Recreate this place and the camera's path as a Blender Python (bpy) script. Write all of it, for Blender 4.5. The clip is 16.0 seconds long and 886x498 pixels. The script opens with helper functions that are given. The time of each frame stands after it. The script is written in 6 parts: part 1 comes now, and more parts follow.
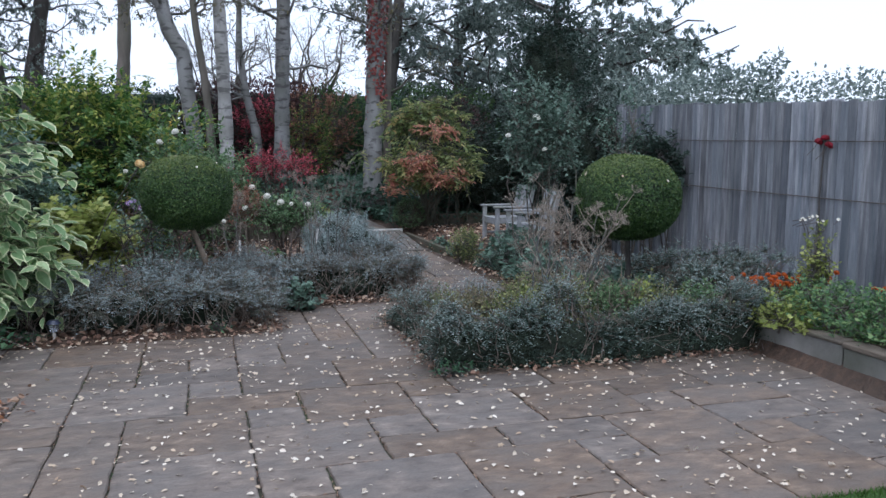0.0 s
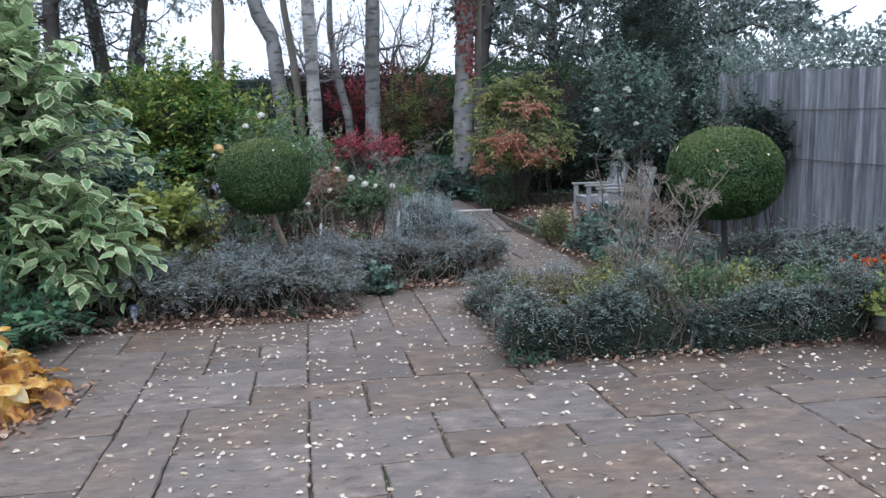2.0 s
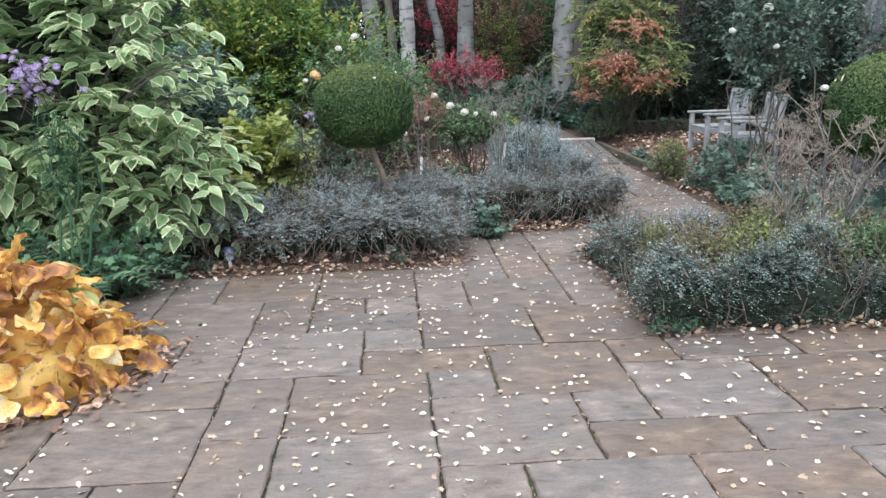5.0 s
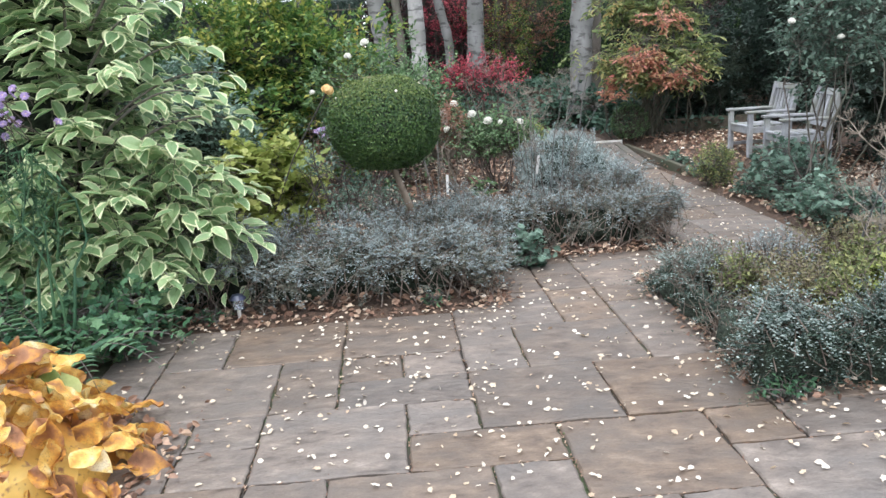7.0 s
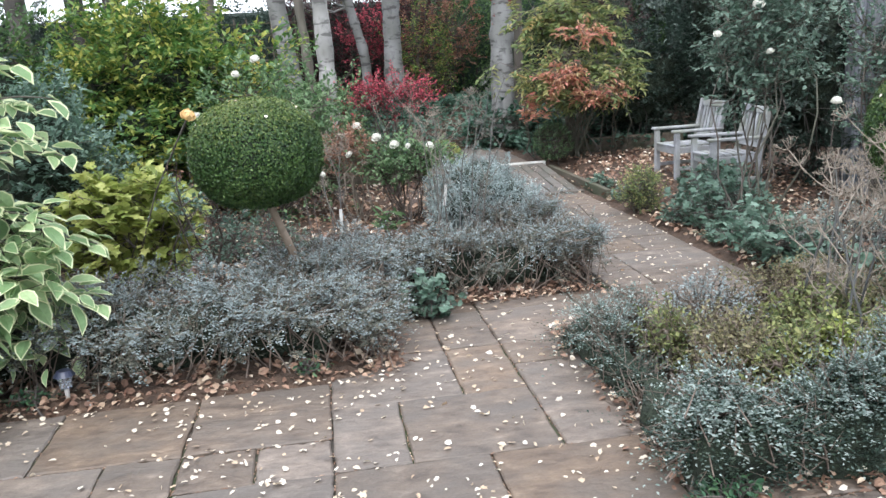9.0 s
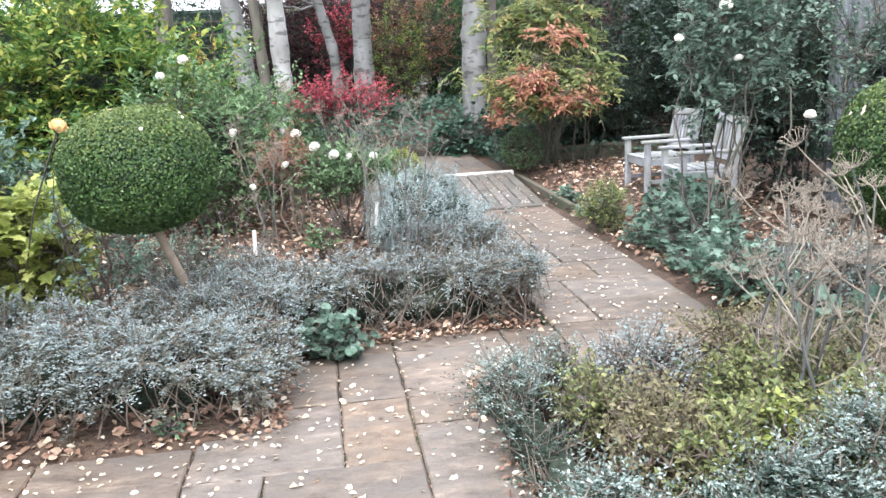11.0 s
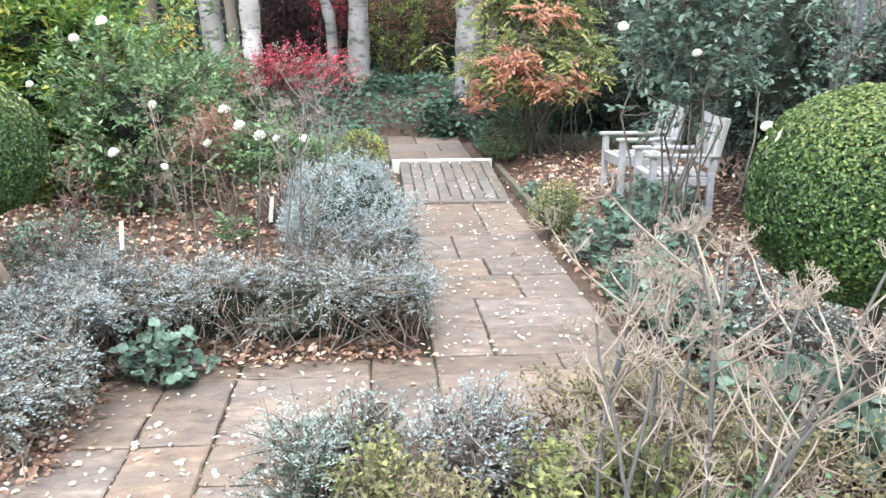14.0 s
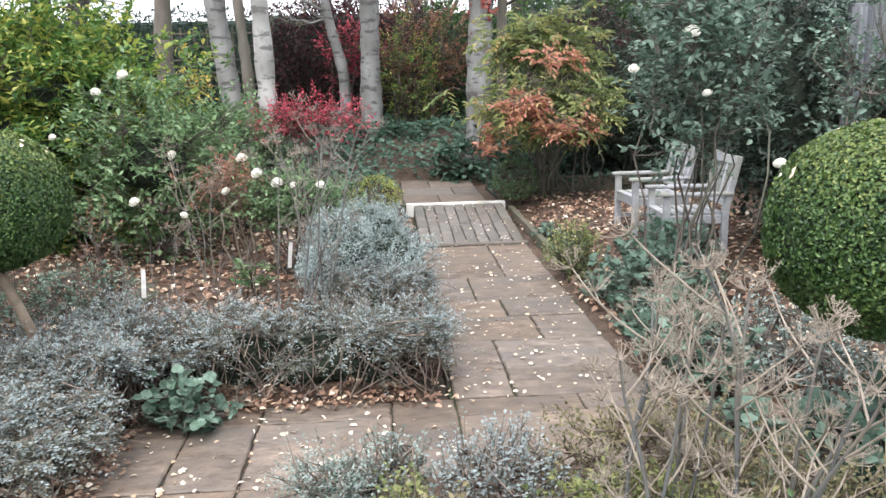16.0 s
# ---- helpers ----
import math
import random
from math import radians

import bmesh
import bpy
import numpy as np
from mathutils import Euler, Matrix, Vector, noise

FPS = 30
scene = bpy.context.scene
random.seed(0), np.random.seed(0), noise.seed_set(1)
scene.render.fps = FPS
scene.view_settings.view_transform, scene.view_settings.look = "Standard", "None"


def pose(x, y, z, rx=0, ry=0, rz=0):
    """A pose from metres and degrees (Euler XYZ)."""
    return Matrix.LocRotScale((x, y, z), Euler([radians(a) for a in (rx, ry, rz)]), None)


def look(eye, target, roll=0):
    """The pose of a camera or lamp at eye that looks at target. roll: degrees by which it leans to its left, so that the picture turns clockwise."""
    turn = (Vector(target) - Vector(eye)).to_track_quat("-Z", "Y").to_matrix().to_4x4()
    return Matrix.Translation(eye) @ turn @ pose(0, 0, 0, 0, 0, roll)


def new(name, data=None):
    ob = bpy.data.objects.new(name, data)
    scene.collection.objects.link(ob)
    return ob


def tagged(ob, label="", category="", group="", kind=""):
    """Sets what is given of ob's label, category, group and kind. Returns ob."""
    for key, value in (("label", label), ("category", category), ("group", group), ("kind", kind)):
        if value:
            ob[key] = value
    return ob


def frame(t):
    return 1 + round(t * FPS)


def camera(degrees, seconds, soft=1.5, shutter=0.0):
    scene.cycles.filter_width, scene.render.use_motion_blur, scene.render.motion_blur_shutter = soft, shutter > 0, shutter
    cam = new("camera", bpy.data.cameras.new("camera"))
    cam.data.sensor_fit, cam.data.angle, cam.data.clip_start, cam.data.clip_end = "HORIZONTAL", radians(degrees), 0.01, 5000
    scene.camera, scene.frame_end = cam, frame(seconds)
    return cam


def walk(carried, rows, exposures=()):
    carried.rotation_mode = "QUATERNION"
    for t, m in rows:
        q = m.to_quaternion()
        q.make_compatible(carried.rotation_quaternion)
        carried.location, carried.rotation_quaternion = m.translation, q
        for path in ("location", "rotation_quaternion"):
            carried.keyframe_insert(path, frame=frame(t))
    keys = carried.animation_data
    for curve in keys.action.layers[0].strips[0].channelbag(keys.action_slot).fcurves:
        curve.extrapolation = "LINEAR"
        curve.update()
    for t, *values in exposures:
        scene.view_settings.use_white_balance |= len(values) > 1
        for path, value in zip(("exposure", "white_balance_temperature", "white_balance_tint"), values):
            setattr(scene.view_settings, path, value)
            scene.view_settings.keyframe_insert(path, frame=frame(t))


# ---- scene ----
cam = camera(57.2, 16.0)
PATH = [
    (0, (-1.103, -0.218, 1.396), (-0.533, 1.683, 1.15), 0.3),
    (0.5, (-1.035, -0.137, 1.388), (-0.483, 1.77, 1.14), 0.1),
    (1, (-0.948, -0.06, 1.384), (-0.475, 1.865, 1.121), -0.1),
    (1.5, (-0.89, -0.017, 1.381), (-0.501, 1.925, 1.105), -0.5),
    (2, (-0.866, -0.007, 1.387), (-0.541, 1.945, 1.092), -1.1),
    (2.5, (-0.851, -0.006, 1.391), (-0.566, 1.95, 1.085), -1.7),
    (3, (-0.864, 0.028, 1.38), (-0.631, 1.988, 1.057), -2.0),
    (3.5, (-0.872, 0.146, 1.378), (-0.697, 2.107, 1.024), -2.0),
    (4, (-0.926, 0.27, 1.392), (-0.782, 2.218, 0.966), -1.4),
    (4.2, (-0.956, 0.337, 1.4), (-0.822, 2.282, 0.956), -1.1),
    (6.3, (-1.194, 1.145, 1.49), (-1.096, 3.08, 0.996), -2.3),
    (6.5, (-1.215, 1.225, 1.491), (-1.11, 3.16, 0.998), -2.9),
    (7, (-1.201, 1.429, 1.5), (-1.082, 3.366, 1.014), -3.3),
    (7.5, (-1.127, 1.634, 1.506), (-0.984, 3.571, 1.032), -3.7),
    (8, (-1.069, 1.821, 1.498), (-0.865, 3.754, 1.029), -3.8),
    (8.5, (-0.983, 2.026, 1.501), (-0.734, 3.957, 1.043), -3.7),
    (9, (-0.834, 2.186, 1.492), (-0.563, 4.113, 1.032), -3.5),
    (9.2, (-0.738, 2.241, 1.505), (-0.464, 4.168, 1.046), -3.3),
    (11.3, (-0.213, 2.797, 1.495), (0.058, 4.723, 1.031), -2.8),
    (11.5, (-0.153, 2.829, 1.502), (0.124, 4.753, 1.031), -2.5),
    (12, (0.062, 2.906, 1.5), (0.33, 4.827, 1.013), -2.4),
    (12.5, (0.203, 3.014, 1.475), (0.469, 4.93, 0.97), -2.3),
    (13, (0.341, 3.169, 1.488), (0.606, 5.081, 0.962), -1.9),
    (13.5, (0.518, 3.266, 1.505), (0.772, 5.178, 0.975), -1.7),
    (14, (0.639, 3.332, 1.527), (0.801, 5.255, 1.0), 0.0),
    (14.5, (0.647, 3.318, 1.531), (0.803, 5.244, 1.016), -0.0),
    (15, (0.623, 3.305, 1.534), (0.773, 5.242, 1.06), -0.3),
    (15.5, (0.608, 3.286, 1.534), (0.748, 5.232, 1.096), -1.1),
    (16, (0.61, 3.296, 1.533), (0.744, 5.246, 1.109), -1.3),
]
walk(cam, [(t, look(eye, to, lean)) for t, eye, to, lean in PATH], [(0,.15,5650,13),(2,.42,5680,12.5),(3.4,.6,5800,12.3),(4,.76,5900,12),(6.5,1.1,6200,11),(9,1.2,6200,11),(11.5,1.9,6290,12),(13,1.98,6340,12.5),(14.2,1.95,6380,12.3),(15,1.72,6440,12.4),(16,1.44,6540,12.5)])

# ---- world and light: a bright overcast autumn day ----
world = bpy.data.worlds.new("overcast_sky")
world.use_nodes = True
scene.world = world
wt = world.node_tree
wt.nodes.clear()
w_out = wt.nodes.new("ShaderNodeOutputWorld")
w_bg = wt.nodes.new("ShaderNodeBackground")
w_sky = wt.nodes.new("ShaderNodeTexSky")
w_sky.sky_type = "NISHITA"
w_sky.sun_disc = False
w_sky.sun_elevation = radians(62)
w_sky.sun_rotation = radians(200)
w_mix = wt.nodes.new("ShaderNodeMix")
w_mix.data_type = "RGBA"
w_mix.inputs[0].default_value = 0.88
w_mix.inputs[7].default_value = (9.2, 9.6, 10.2, 1)
wt.links.new(w_sky.outputs[0], w_mix.inputs[6])
wt.links.new(w_mix.outputs[2], w_bg.inputs[0])
wt.links.new(w_bg.outputs[0], w_out.inputs[0])
w_bg.inputs[1].default_value = 0.115
sun = new("sun", bpy.data.lights.new("sun", "SUN"))
sun.data.energy = 1.5
sun.data.angle = radians(40)
sun.data.color = (1.0, 0.97, 0.92)
sun.matrix_world = look((-2, -2, 12), (0, 4, 0))

rng = np.random.default_rng(7)
UP = np.array([0.0, 0.0, 1.0])


# ---- materials ----
def ramp_node(t, stops):
    r = t.nodes.new("ShaderNodeValToRGB")
    e = r.color_ramp.elements
    while len(e) < len(stops):
        e.new(0.5)
    for k, (p, c) in enumerate(stops):
        e[k].position = p
        e[k].color = (*c, 1)
    return r


def blank(name):
    m = bpy.data.materials.new(name)
    m.use_nodes = True
    t = m.node_tree
    return m, t, t.nodes["Principled BSDF"]


def leaf_mat(name, stops, rough=0.55, through_light=0.3, fine=60.0, spots=None, by_object=False, blotch=0.55):
    """Foliage: each leaf takes its own tint, with fine mottling and a little light passing through."""
    m, t, b = blank(name)
    geo = t.nodes.new("ShaderNodeNewGeometry")
    co = t.nodes.new("ShaderNodeTexCoord")
    n = t.nodes.new("ShaderNodeTexNoise")
    n.inputs["Scale"].default_value = fine
    n.inputs["Detail"].default_value = 3
    big = t.nodes.new("ShaderNodeTexNoise")
    big.inputs["Scale"].default_value = 2.3
    t.links.new(co.outputs["Object"], n.inputs["Vector"])
    t.links.new(co.outputs["Object"], big.inputs["Vector"])
    add = t.nodes.new("ShaderNodeMath")
    add.operation = "MULTIPLY_ADD"
    add.inputs[1].default_value = 0.75
    if by_object:
        info = t.nodes.new("ShaderNodeObjectInfo")
        t.links.new(info.outputs["Random"], add.inputs[0])
    else:
        t.links.new(geo.outputs["Random Per Island"], add.inputs[0])
    mul = t.nodes.new("ShaderNodeMath")
    mul.operation = "MULTIPLY_ADD"
    mul.inputs[1].default_value = blotch
    mul.inputs[2].default_value = 0.125 - 0.5 * blotch
    t.links.new(big.outputs["Fac"], mul.inputs[0])
    t.links.new(mul.outputs[0], add.inputs[2])
    r = ramp_node(t, stops)
    t.links.new(add.outputs[0], r.inputs[0])
    hsv = t.nodes.new("ShaderNodeHueSaturation")
    val = t.nodes.new("ShaderNodeMapRange")
    val.inputs[3].default_value = 0.75
    val.inputs[4].default_value = 1.25
    t.links.new(n.outputs["Fac"], val.inputs[0])
    t.links.new(val.outputs[0], hsv.inputs["Value"])
    t.links.new(r.outputs[0], hsv.inputs["Color"])
    col = hsv.outputs[0]
    if spots:
        sp = t.nodes.new("ShaderNodeTexNoise")
        sp.inputs["Scale"].default_value = 35
        sp.inputs["Detail"].default_value = 4
        t.links.new(co.outputs["Object"], sp.inputs["Vector"])
        sr = ramp_node(t, [(0.56, (0, 0, 0)), (0.68, (1, 1, 1))])
        t.links.new(sp.outputs["Fac"], sr.inputs[0])
        mx = t.nodes.new("ShaderNodeMix")
        mx.data_type = "RGBA"
        mx.inputs[7].default_value = (*spots, 1)
        t.links.new(sr.outputs[0], mx.inputs[0])
        t.links.new(col, mx.inputs[6])
        col = mx.outputs[2]
    t.links.new(col, b.inputs["Base Color"])
    b.inputs["Roughness"].default_value = rough
    b.inputs["Specular IOR Level"].default_value = 0.35
    if through_light:
        tr = t.nodes.new("ShaderNodeBsdfTranslucent")
        t.links.new(col, tr.inputs[0])
        ms = t.nodes.new("ShaderNodeMixShader")
        ms.inputs[0].default_value = through_light
        t.links.new(b.outputs[0], ms.inputs[1])
        t.links.new(tr.outputs[0], ms.inputs[2])
        t.links.new(ms.outputs[0], t.nodes["Material Output"].inputs[0])
    return m


def rough_mat(name, stops, scale=6.0, stretch=(1, 1, 1), rough=0.85, bump=0.4, bump_scale=40.0, stain=None, stain_scale=1.2,
              per_object=0.0, depth=0.01, speckle=0.0):
    """Stone, soil, bark and timber: a ramp over noise, stains at a second scale and fine relief."""
    m, t, b = blank(name)
    co = t.nodes.new("ShaderNodeTexCoord")
    mp = t.nodes.new("ShaderNodeMapping")
    mp.inputs["Scale"].default_value = stretch
    t.links.new(co.outputs["Object"], mp.inputs[0])
    src = mp.outputs[0]
    info = t.nodes.new("ShaderNodeObjectInfo")
    if per_object:
        sh = t.nodes.new("ShaderNodeVectorMath")
        sh.operation = "SCALE"
        sh.inputs[0].default_value = (13.1, 7.7, 5.3)
        t.links.new(info.outputs["Random"], sh.inputs["Scale"])
        ad = t.nodes.new("ShaderNodeVectorMath")
        ad.operation = "ADD"
        t.links.new(src, ad.inputs[0])
        t.links.new(sh.outputs[0], ad.inputs[1])
        src = ad.outputs[0]
    n = t.nodes.new("ShaderNodeTexNoise")
    n.inputs["Scale"].default_value = scale
    n.inputs["Detail"].default_value = 7
    n.inputs["Roughness"].default_value = 0.62
    t.links.new(src, n.inputs["Vector"])
    r = ramp_node(t, stops)
    t.links.new(n.outputs["Fac"], r.inputs[0])
    col = r.outputs[0]
    if stain:
        s = t.nodes.new("ShaderNodeTexNoise")
        s.inputs["Scale"].default_value = stain_scale
        s.inputs["Detail"].default_value = 5
        t.links.new(src, s.inputs["Vector"])
        sr = ramp_node(t, [(0.42, (0, 0, 0)), (0.7, (1, 1, 1))])
        t.links.new(s.outputs["Fac"], sr.inputs[0])
        mx = t.nodes.new("ShaderNodeMix")
        mx.data_type = "RGBA"
        mx.inputs[7].default_value = (*stain, 1)
        t.links.new(sr.outputs[0], mx.inputs[0])
        t.links.new(col, mx.inputs[6])
        col = mx.outputs[2]
    if per_object:
        hsv = t.nodes.new("ShaderNodeHueSaturation")
        vr = t.nodes.new("ShaderNodeMapRange")
        vr.inputs[3].default_value = 1 - per_object
        vr.inputs[4].default_value = 1 + per_object
        t.links.new(info.outputs["Random"], vr.inputs[0])
        t.links.new(vr.outputs[0], hsv.inputs["Value"])
        wn = t.nodes.new("ShaderNodeTexWhiteNoise")
        wn.noise_dimensions = "1D"
        t.links.new(info.outputs["Random"], wn.inputs["W"])
        sr2 = t.nodes.new("ShaderNodeMapRange")
        sr2.inputs[3].default_value = 0.7
        sr2.inputs[4].default_value = 1.25
        t.links.new(wn.outputs["Value"], sr2.inputs[0])
        t.links.new(sr2.outputs[0], hsv.inputs["Saturation"])
        t.links.new(col, hsv.inputs["Color"])
        col = hsv.outputs[0]
    if speckle:
        g = t.nodes.new("ShaderNodeTexNoise")
        g.inputs["Scale"].default_value = 95
        g.inputs["Detail"].default_value = 5
        g.inputs["Roughness"].default_value = 0.7
        t.links.new(src, g.inputs["Vector"])
        gv = t.nodes.new("ShaderNodeMapRange")
        gv.inputs[1].default_value = 0.3
        gv.inputs[2].default_value = 0.7
        gv.inputs[3].default_value = 1 - speckle
        gv.inputs[4].default_value = 1 + speckle
        t.links.new(g.outputs["Fac"], gv.inputs[0])
        gh = t.nodes.new("ShaderNodeHueSaturation")
        t.links.new(gv.outputs[0], gh.inputs["Value"])
        t.links.new(col, gh.inputs["Color"])
        col = gh.outputs[0]
    t.links.new(col, b.inputs["Base Color"])
    b.inputs["Roughness"].default_value = rough
    bn = t.nodes.new("ShaderNodeTexNoise")
    bn.inputs["Scale"].default_value = bump_scale
    bn.inputs["Detail"].default_value = 6
    t.links.new(src, bn.inputs["Vector"])
    bu = t.nodes.new("ShaderNodeBump")
    bu.inputs["Strength"].default_value = bump
    bu.inputs["Distance"].default_value = depth
    t.links.new(bn.outputs["Fac"], bu.inputs["Height"])
    t.links.new(bu.outputs[0], b.inputs["Normal"])
    return m


def birch_mat(name, pale, dark, red=0.0):
    m = rough_mat(name, [(0.3, tuple(c * 0.36 for c in pale)), (0.48, tuple(c * 0.9 for c in pale)), (0.72, tuple(min(1, c * 1.25) for c in pale))],
                  scale=9, stretch=(1, 1, 0.5), bump=0.7, bump_scale=18, stain=(0.11, 0.112, 0.095), stain_scale=4.5, rough=0.8)
    t = m.node_tree
    b = t.nodes["Principled BSDF"]
    old = b.inputs["Base Color"].links[0].from_socket
    co = t.nodes.new("ShaderNodeTexCoord")
    mp = t.nodes.new("ShaderNodeMapping")
    mp.inputs["Scale"].default_value = (2.2, 2.2, 7)
    t.links.new(co.outputs["Object"], mp.inputs[0])
    n = t.nodes.new("ShaderNodeTexNoise")
    n.inputs["Scale"].default_value = 2.4
    n.inputs["Detail"].default_value = 5
    t.links.new(mp.outputs[0], n.inputs["Vector"])
    r = ramp_node(t, [(0.54, (0, 0, 0)), (0.62, (0.9, 0.9, 0.9))])
    t.links.new(n.outputs["Fac"], r.inputs[0])
    mx = t.nodes.new("ShaderNodeMix")
    mx.data_type = "RGBA"
    mx.inputs[7].default_value = (*dark, 1)
    t.links.new(r.outputs[0], mx.inputs[0])
    t.links.new(old, mx.inputs[6])
    t.links.new(mx.outputs[2], b.inputs["Base Color"])
    return m


SLAB = rough_mat("sandstone_slab", [(0.28, (0.064, 0.049, 0.039)), (0.44, (0.126, 0.097, 0.077)), (0.58, (0.166, 0.128, 0.099)), (0.72, (0.250, 0.198, 0.157))], scale=8,
                 stretch=(1.0, 1.6, 1.0), rough=0.62, bump=0.6, bump_scale=20, stain=(0.118, 0.100, 0.086), stain_scale=3.2, per_object=0.2, depth=0.016, speckle=0.22)
PAVER = rough_mat("paver_strip", [(0.25, (0.085, 0.073, 0.064)), (0.7, (0.175, 0.150, 0.130))], scale=7, rough=0.75, per_object=0.16, speckle=0.2,
                  stain=(0.10, 0.10, 0.085), stain_scale=3)
JOINT = rough_mat("dark_joint_soil", [(0.3, (0.018, 0.015, 0.012)), (0.7, (0.055, 0.045, 0.035))], scale=9, stain=(0.035, 0.06, 0.015), stain_scale=1.3)
SOIL = rough_mat("leaf_mould_soil", [(0.25, (0.03, 0.02, 0.014)), (0.5, (0.075, 0.047, 0.032)), (0.75, (0.14, 0.085, 0.055))], scale=14, bump=1.0,
                 bump_scale=30, depth=0.03, stain=(0.05, 0.035, 0.025), stain_scale=0.8)
FENCE = rough_mat("weathered_fence_board", [(0.28, (0.095, 0.10, 0.115)), (0.5, (0.215, 0.222, 0.24)), (0.72, (0.40, 0.405, 0.415))], scale=5,
                  stretch=(3, 3, 0.35), bump=0.5, bump_scale=25, stain=(0.13, 0.15, 0.17), stain_scale=1.6, per_object=0.32, rough=0.9, speckle=0.15)
TEAK = rough_mat("silvered_teak", [(0.25, (0.16, 0.165, 0.175)), (0.5, (0.29, 0.298, 0.315)), (0.8, (0.42, 0.43, 0.45))], scale=7, bump=0.4,
                 stretch=(1, 1, 1), bump_scale=35, stain=(0.2, 0.21, 0.17), stain_scale=3, per_object=0.12)
SLEEPER = rough_mat("old_timber", [(0.25, (0.05, 0.042, 0.034)), (0.55, (0.13, 0.105, 0.08)), (0.8, (0.2, 0.165, 0.13))], scale=6, bump=0.7,
                    stretch=(3, 0.5, 3), stain=(0.06, 0.07, 0.04), stain_scale=2)
RENDERED = rough_mat("stained_bed_wall", [(0.25, (0.11, 0.105, 0.095)), (0.5, (0.21, 0.2, 0.185)), (0.8, (0.3, 0.29, 0.265))], scale=4, bump=0.5,
                     stain=(0.08, 0.085, 0.06), stain_scale=1.7, per_object=0.1)
WHITE = rough_mat("worn_white_edge", [(0.25, (0.35, 0.34, 0.32)), (0.5, (0.66, 0.65, 0.62)), (0.8, (0.78, 0.77, 0.74))], scale=8, bump=0.3,
                  stain=(0.35, 0.33, 0.29), stain_scale=3)
BARK_PALE = birch_mat("birch_bark_white", (0.44, 0.43, 0.415), (0.10, 0.096, 0.092))
BARK_GREY = birch_mat("birch_bark_grey", (0.25, 0.25, 0.245), (0.07, 0.067, 0.064))
BARK_BROWN = rough_mat("brown_bark", [(0.25, (0.05, 0.042, 0.036)), (0.5, (0.13, 0.11, 0.095)), (0.8, (0.22, 0.19, 0.165))], scale=8,
                       stretch=(1, 1, 0.25), bump=0.8, bump_scale=20, stain=(0.10, 0.11, 0.075))
BARK_RED = rough_mat("ivy_red_bark", [(0.25, (0.10, 0.045, 0.04)), (0.5, (0.22, 0.13, 0.12)), (0.8, (0.33, 0.27, 0.25))], scale=7,
                     stretch=(1, 1, 0.3), bump=0.8, bump_scale=18, stain=(0.16, 0.17, 0.15))
BARK_DARK = rough_mat("dark_bark", [(0.25, (0.025, 0.022, 0.02)), (0.6, (0.075, 0.068, 0.06)), (0.85, (0.12, 0.11, 0.1))], scale=9, stretch=(1, 1, 0.3),
                      bump=0.8, bump_scale=20)
TWIG = rough_mat("grey_twig", [(0.3, (0.07, 0.06, 0.055)), (0.7, (0.17, 0.15, 0.135))], scale=20, bump=0.2)
TWIG_BROWN = rough_mat("brown_twig", [(0.3, (0.10, 0.078, 0.064)), (0.7, (0.24, 0.19, 0.155))], scale=20, bump=0.2)
TWIG_DARK = rough_mat("dark_twig", [(0.3, (0.05, 0.04, 0.034)), (0.7, (0.13, 0.105, 0.088))], scale=20, bump=0.2)
STRAW = rough_mat("dry_straw_stalk", [(0.3, (0.165, 0.140, 0.112)), (0.7, (0.36, 0.305, 0.248))], scale=15, bump=0.2)
STALK = rough_mat("grey_green_stalk", [(0.3, (0.085, 0.09, 0.085)), (0.7, (0.20, 0.20, 0.18))], scale=9, bump=0.2, stain=(0.22, 0.18, 0.14), stain_scale=3)
STALK_DARK = rough_mat("dark_grey_stalk", [(0.3, (0.045, 0.05, 0.052)), (0.7, (0.13, 0.135, 0.13))], scale=9, bump=0.3, stain=(0.17, 0.15, 0.12), stain_scale=4)
STEM_TAN = rough_mat("pale_brown_stem", [(0.3, (0.14, 0.105, 0.075)), (0.7, (0.30, 0.235, 0.175))], scale=12, bump=0.4)

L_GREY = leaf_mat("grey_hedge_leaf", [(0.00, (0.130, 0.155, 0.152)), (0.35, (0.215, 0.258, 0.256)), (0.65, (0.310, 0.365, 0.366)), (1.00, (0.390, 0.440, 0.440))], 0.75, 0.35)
L_SILVER = leaf_mat("silver_leaf", [(0.00, (0.120, 0.158, 0.152)), (0.40, (0.241, 0.297, 0.291)), (0.75, (0.370, 0.432, 0.422)), (1.00, (0.499, 0.558, 0.539))], 0.7, 0.35)
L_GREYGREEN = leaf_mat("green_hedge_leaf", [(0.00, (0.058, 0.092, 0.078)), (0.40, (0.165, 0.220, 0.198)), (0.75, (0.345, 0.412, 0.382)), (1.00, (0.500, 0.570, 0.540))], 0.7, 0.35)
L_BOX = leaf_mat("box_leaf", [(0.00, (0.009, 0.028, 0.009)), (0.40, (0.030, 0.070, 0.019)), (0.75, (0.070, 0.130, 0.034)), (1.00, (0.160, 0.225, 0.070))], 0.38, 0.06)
# paler copy for the ball's top: young green plus painted-in light
L_BOXTOPLIT = leaf_mat("box_leaf_toplit", [(0.00, (0.050, 0.092, 0.024)), (0.60, (0.130, 0.182, 0.048)), (1.00, (0.270, 0.295, 0.100))], 0.38, 0.25)
L_DARK = leaf_mat("dark_evergreen_leaf", [(0.00, (0.014, 0.026, 0.020)), (0.50, (0.035, 0.060, 0.045)), (1.00, (0.085, 0.125, 0.100))], 0.35)
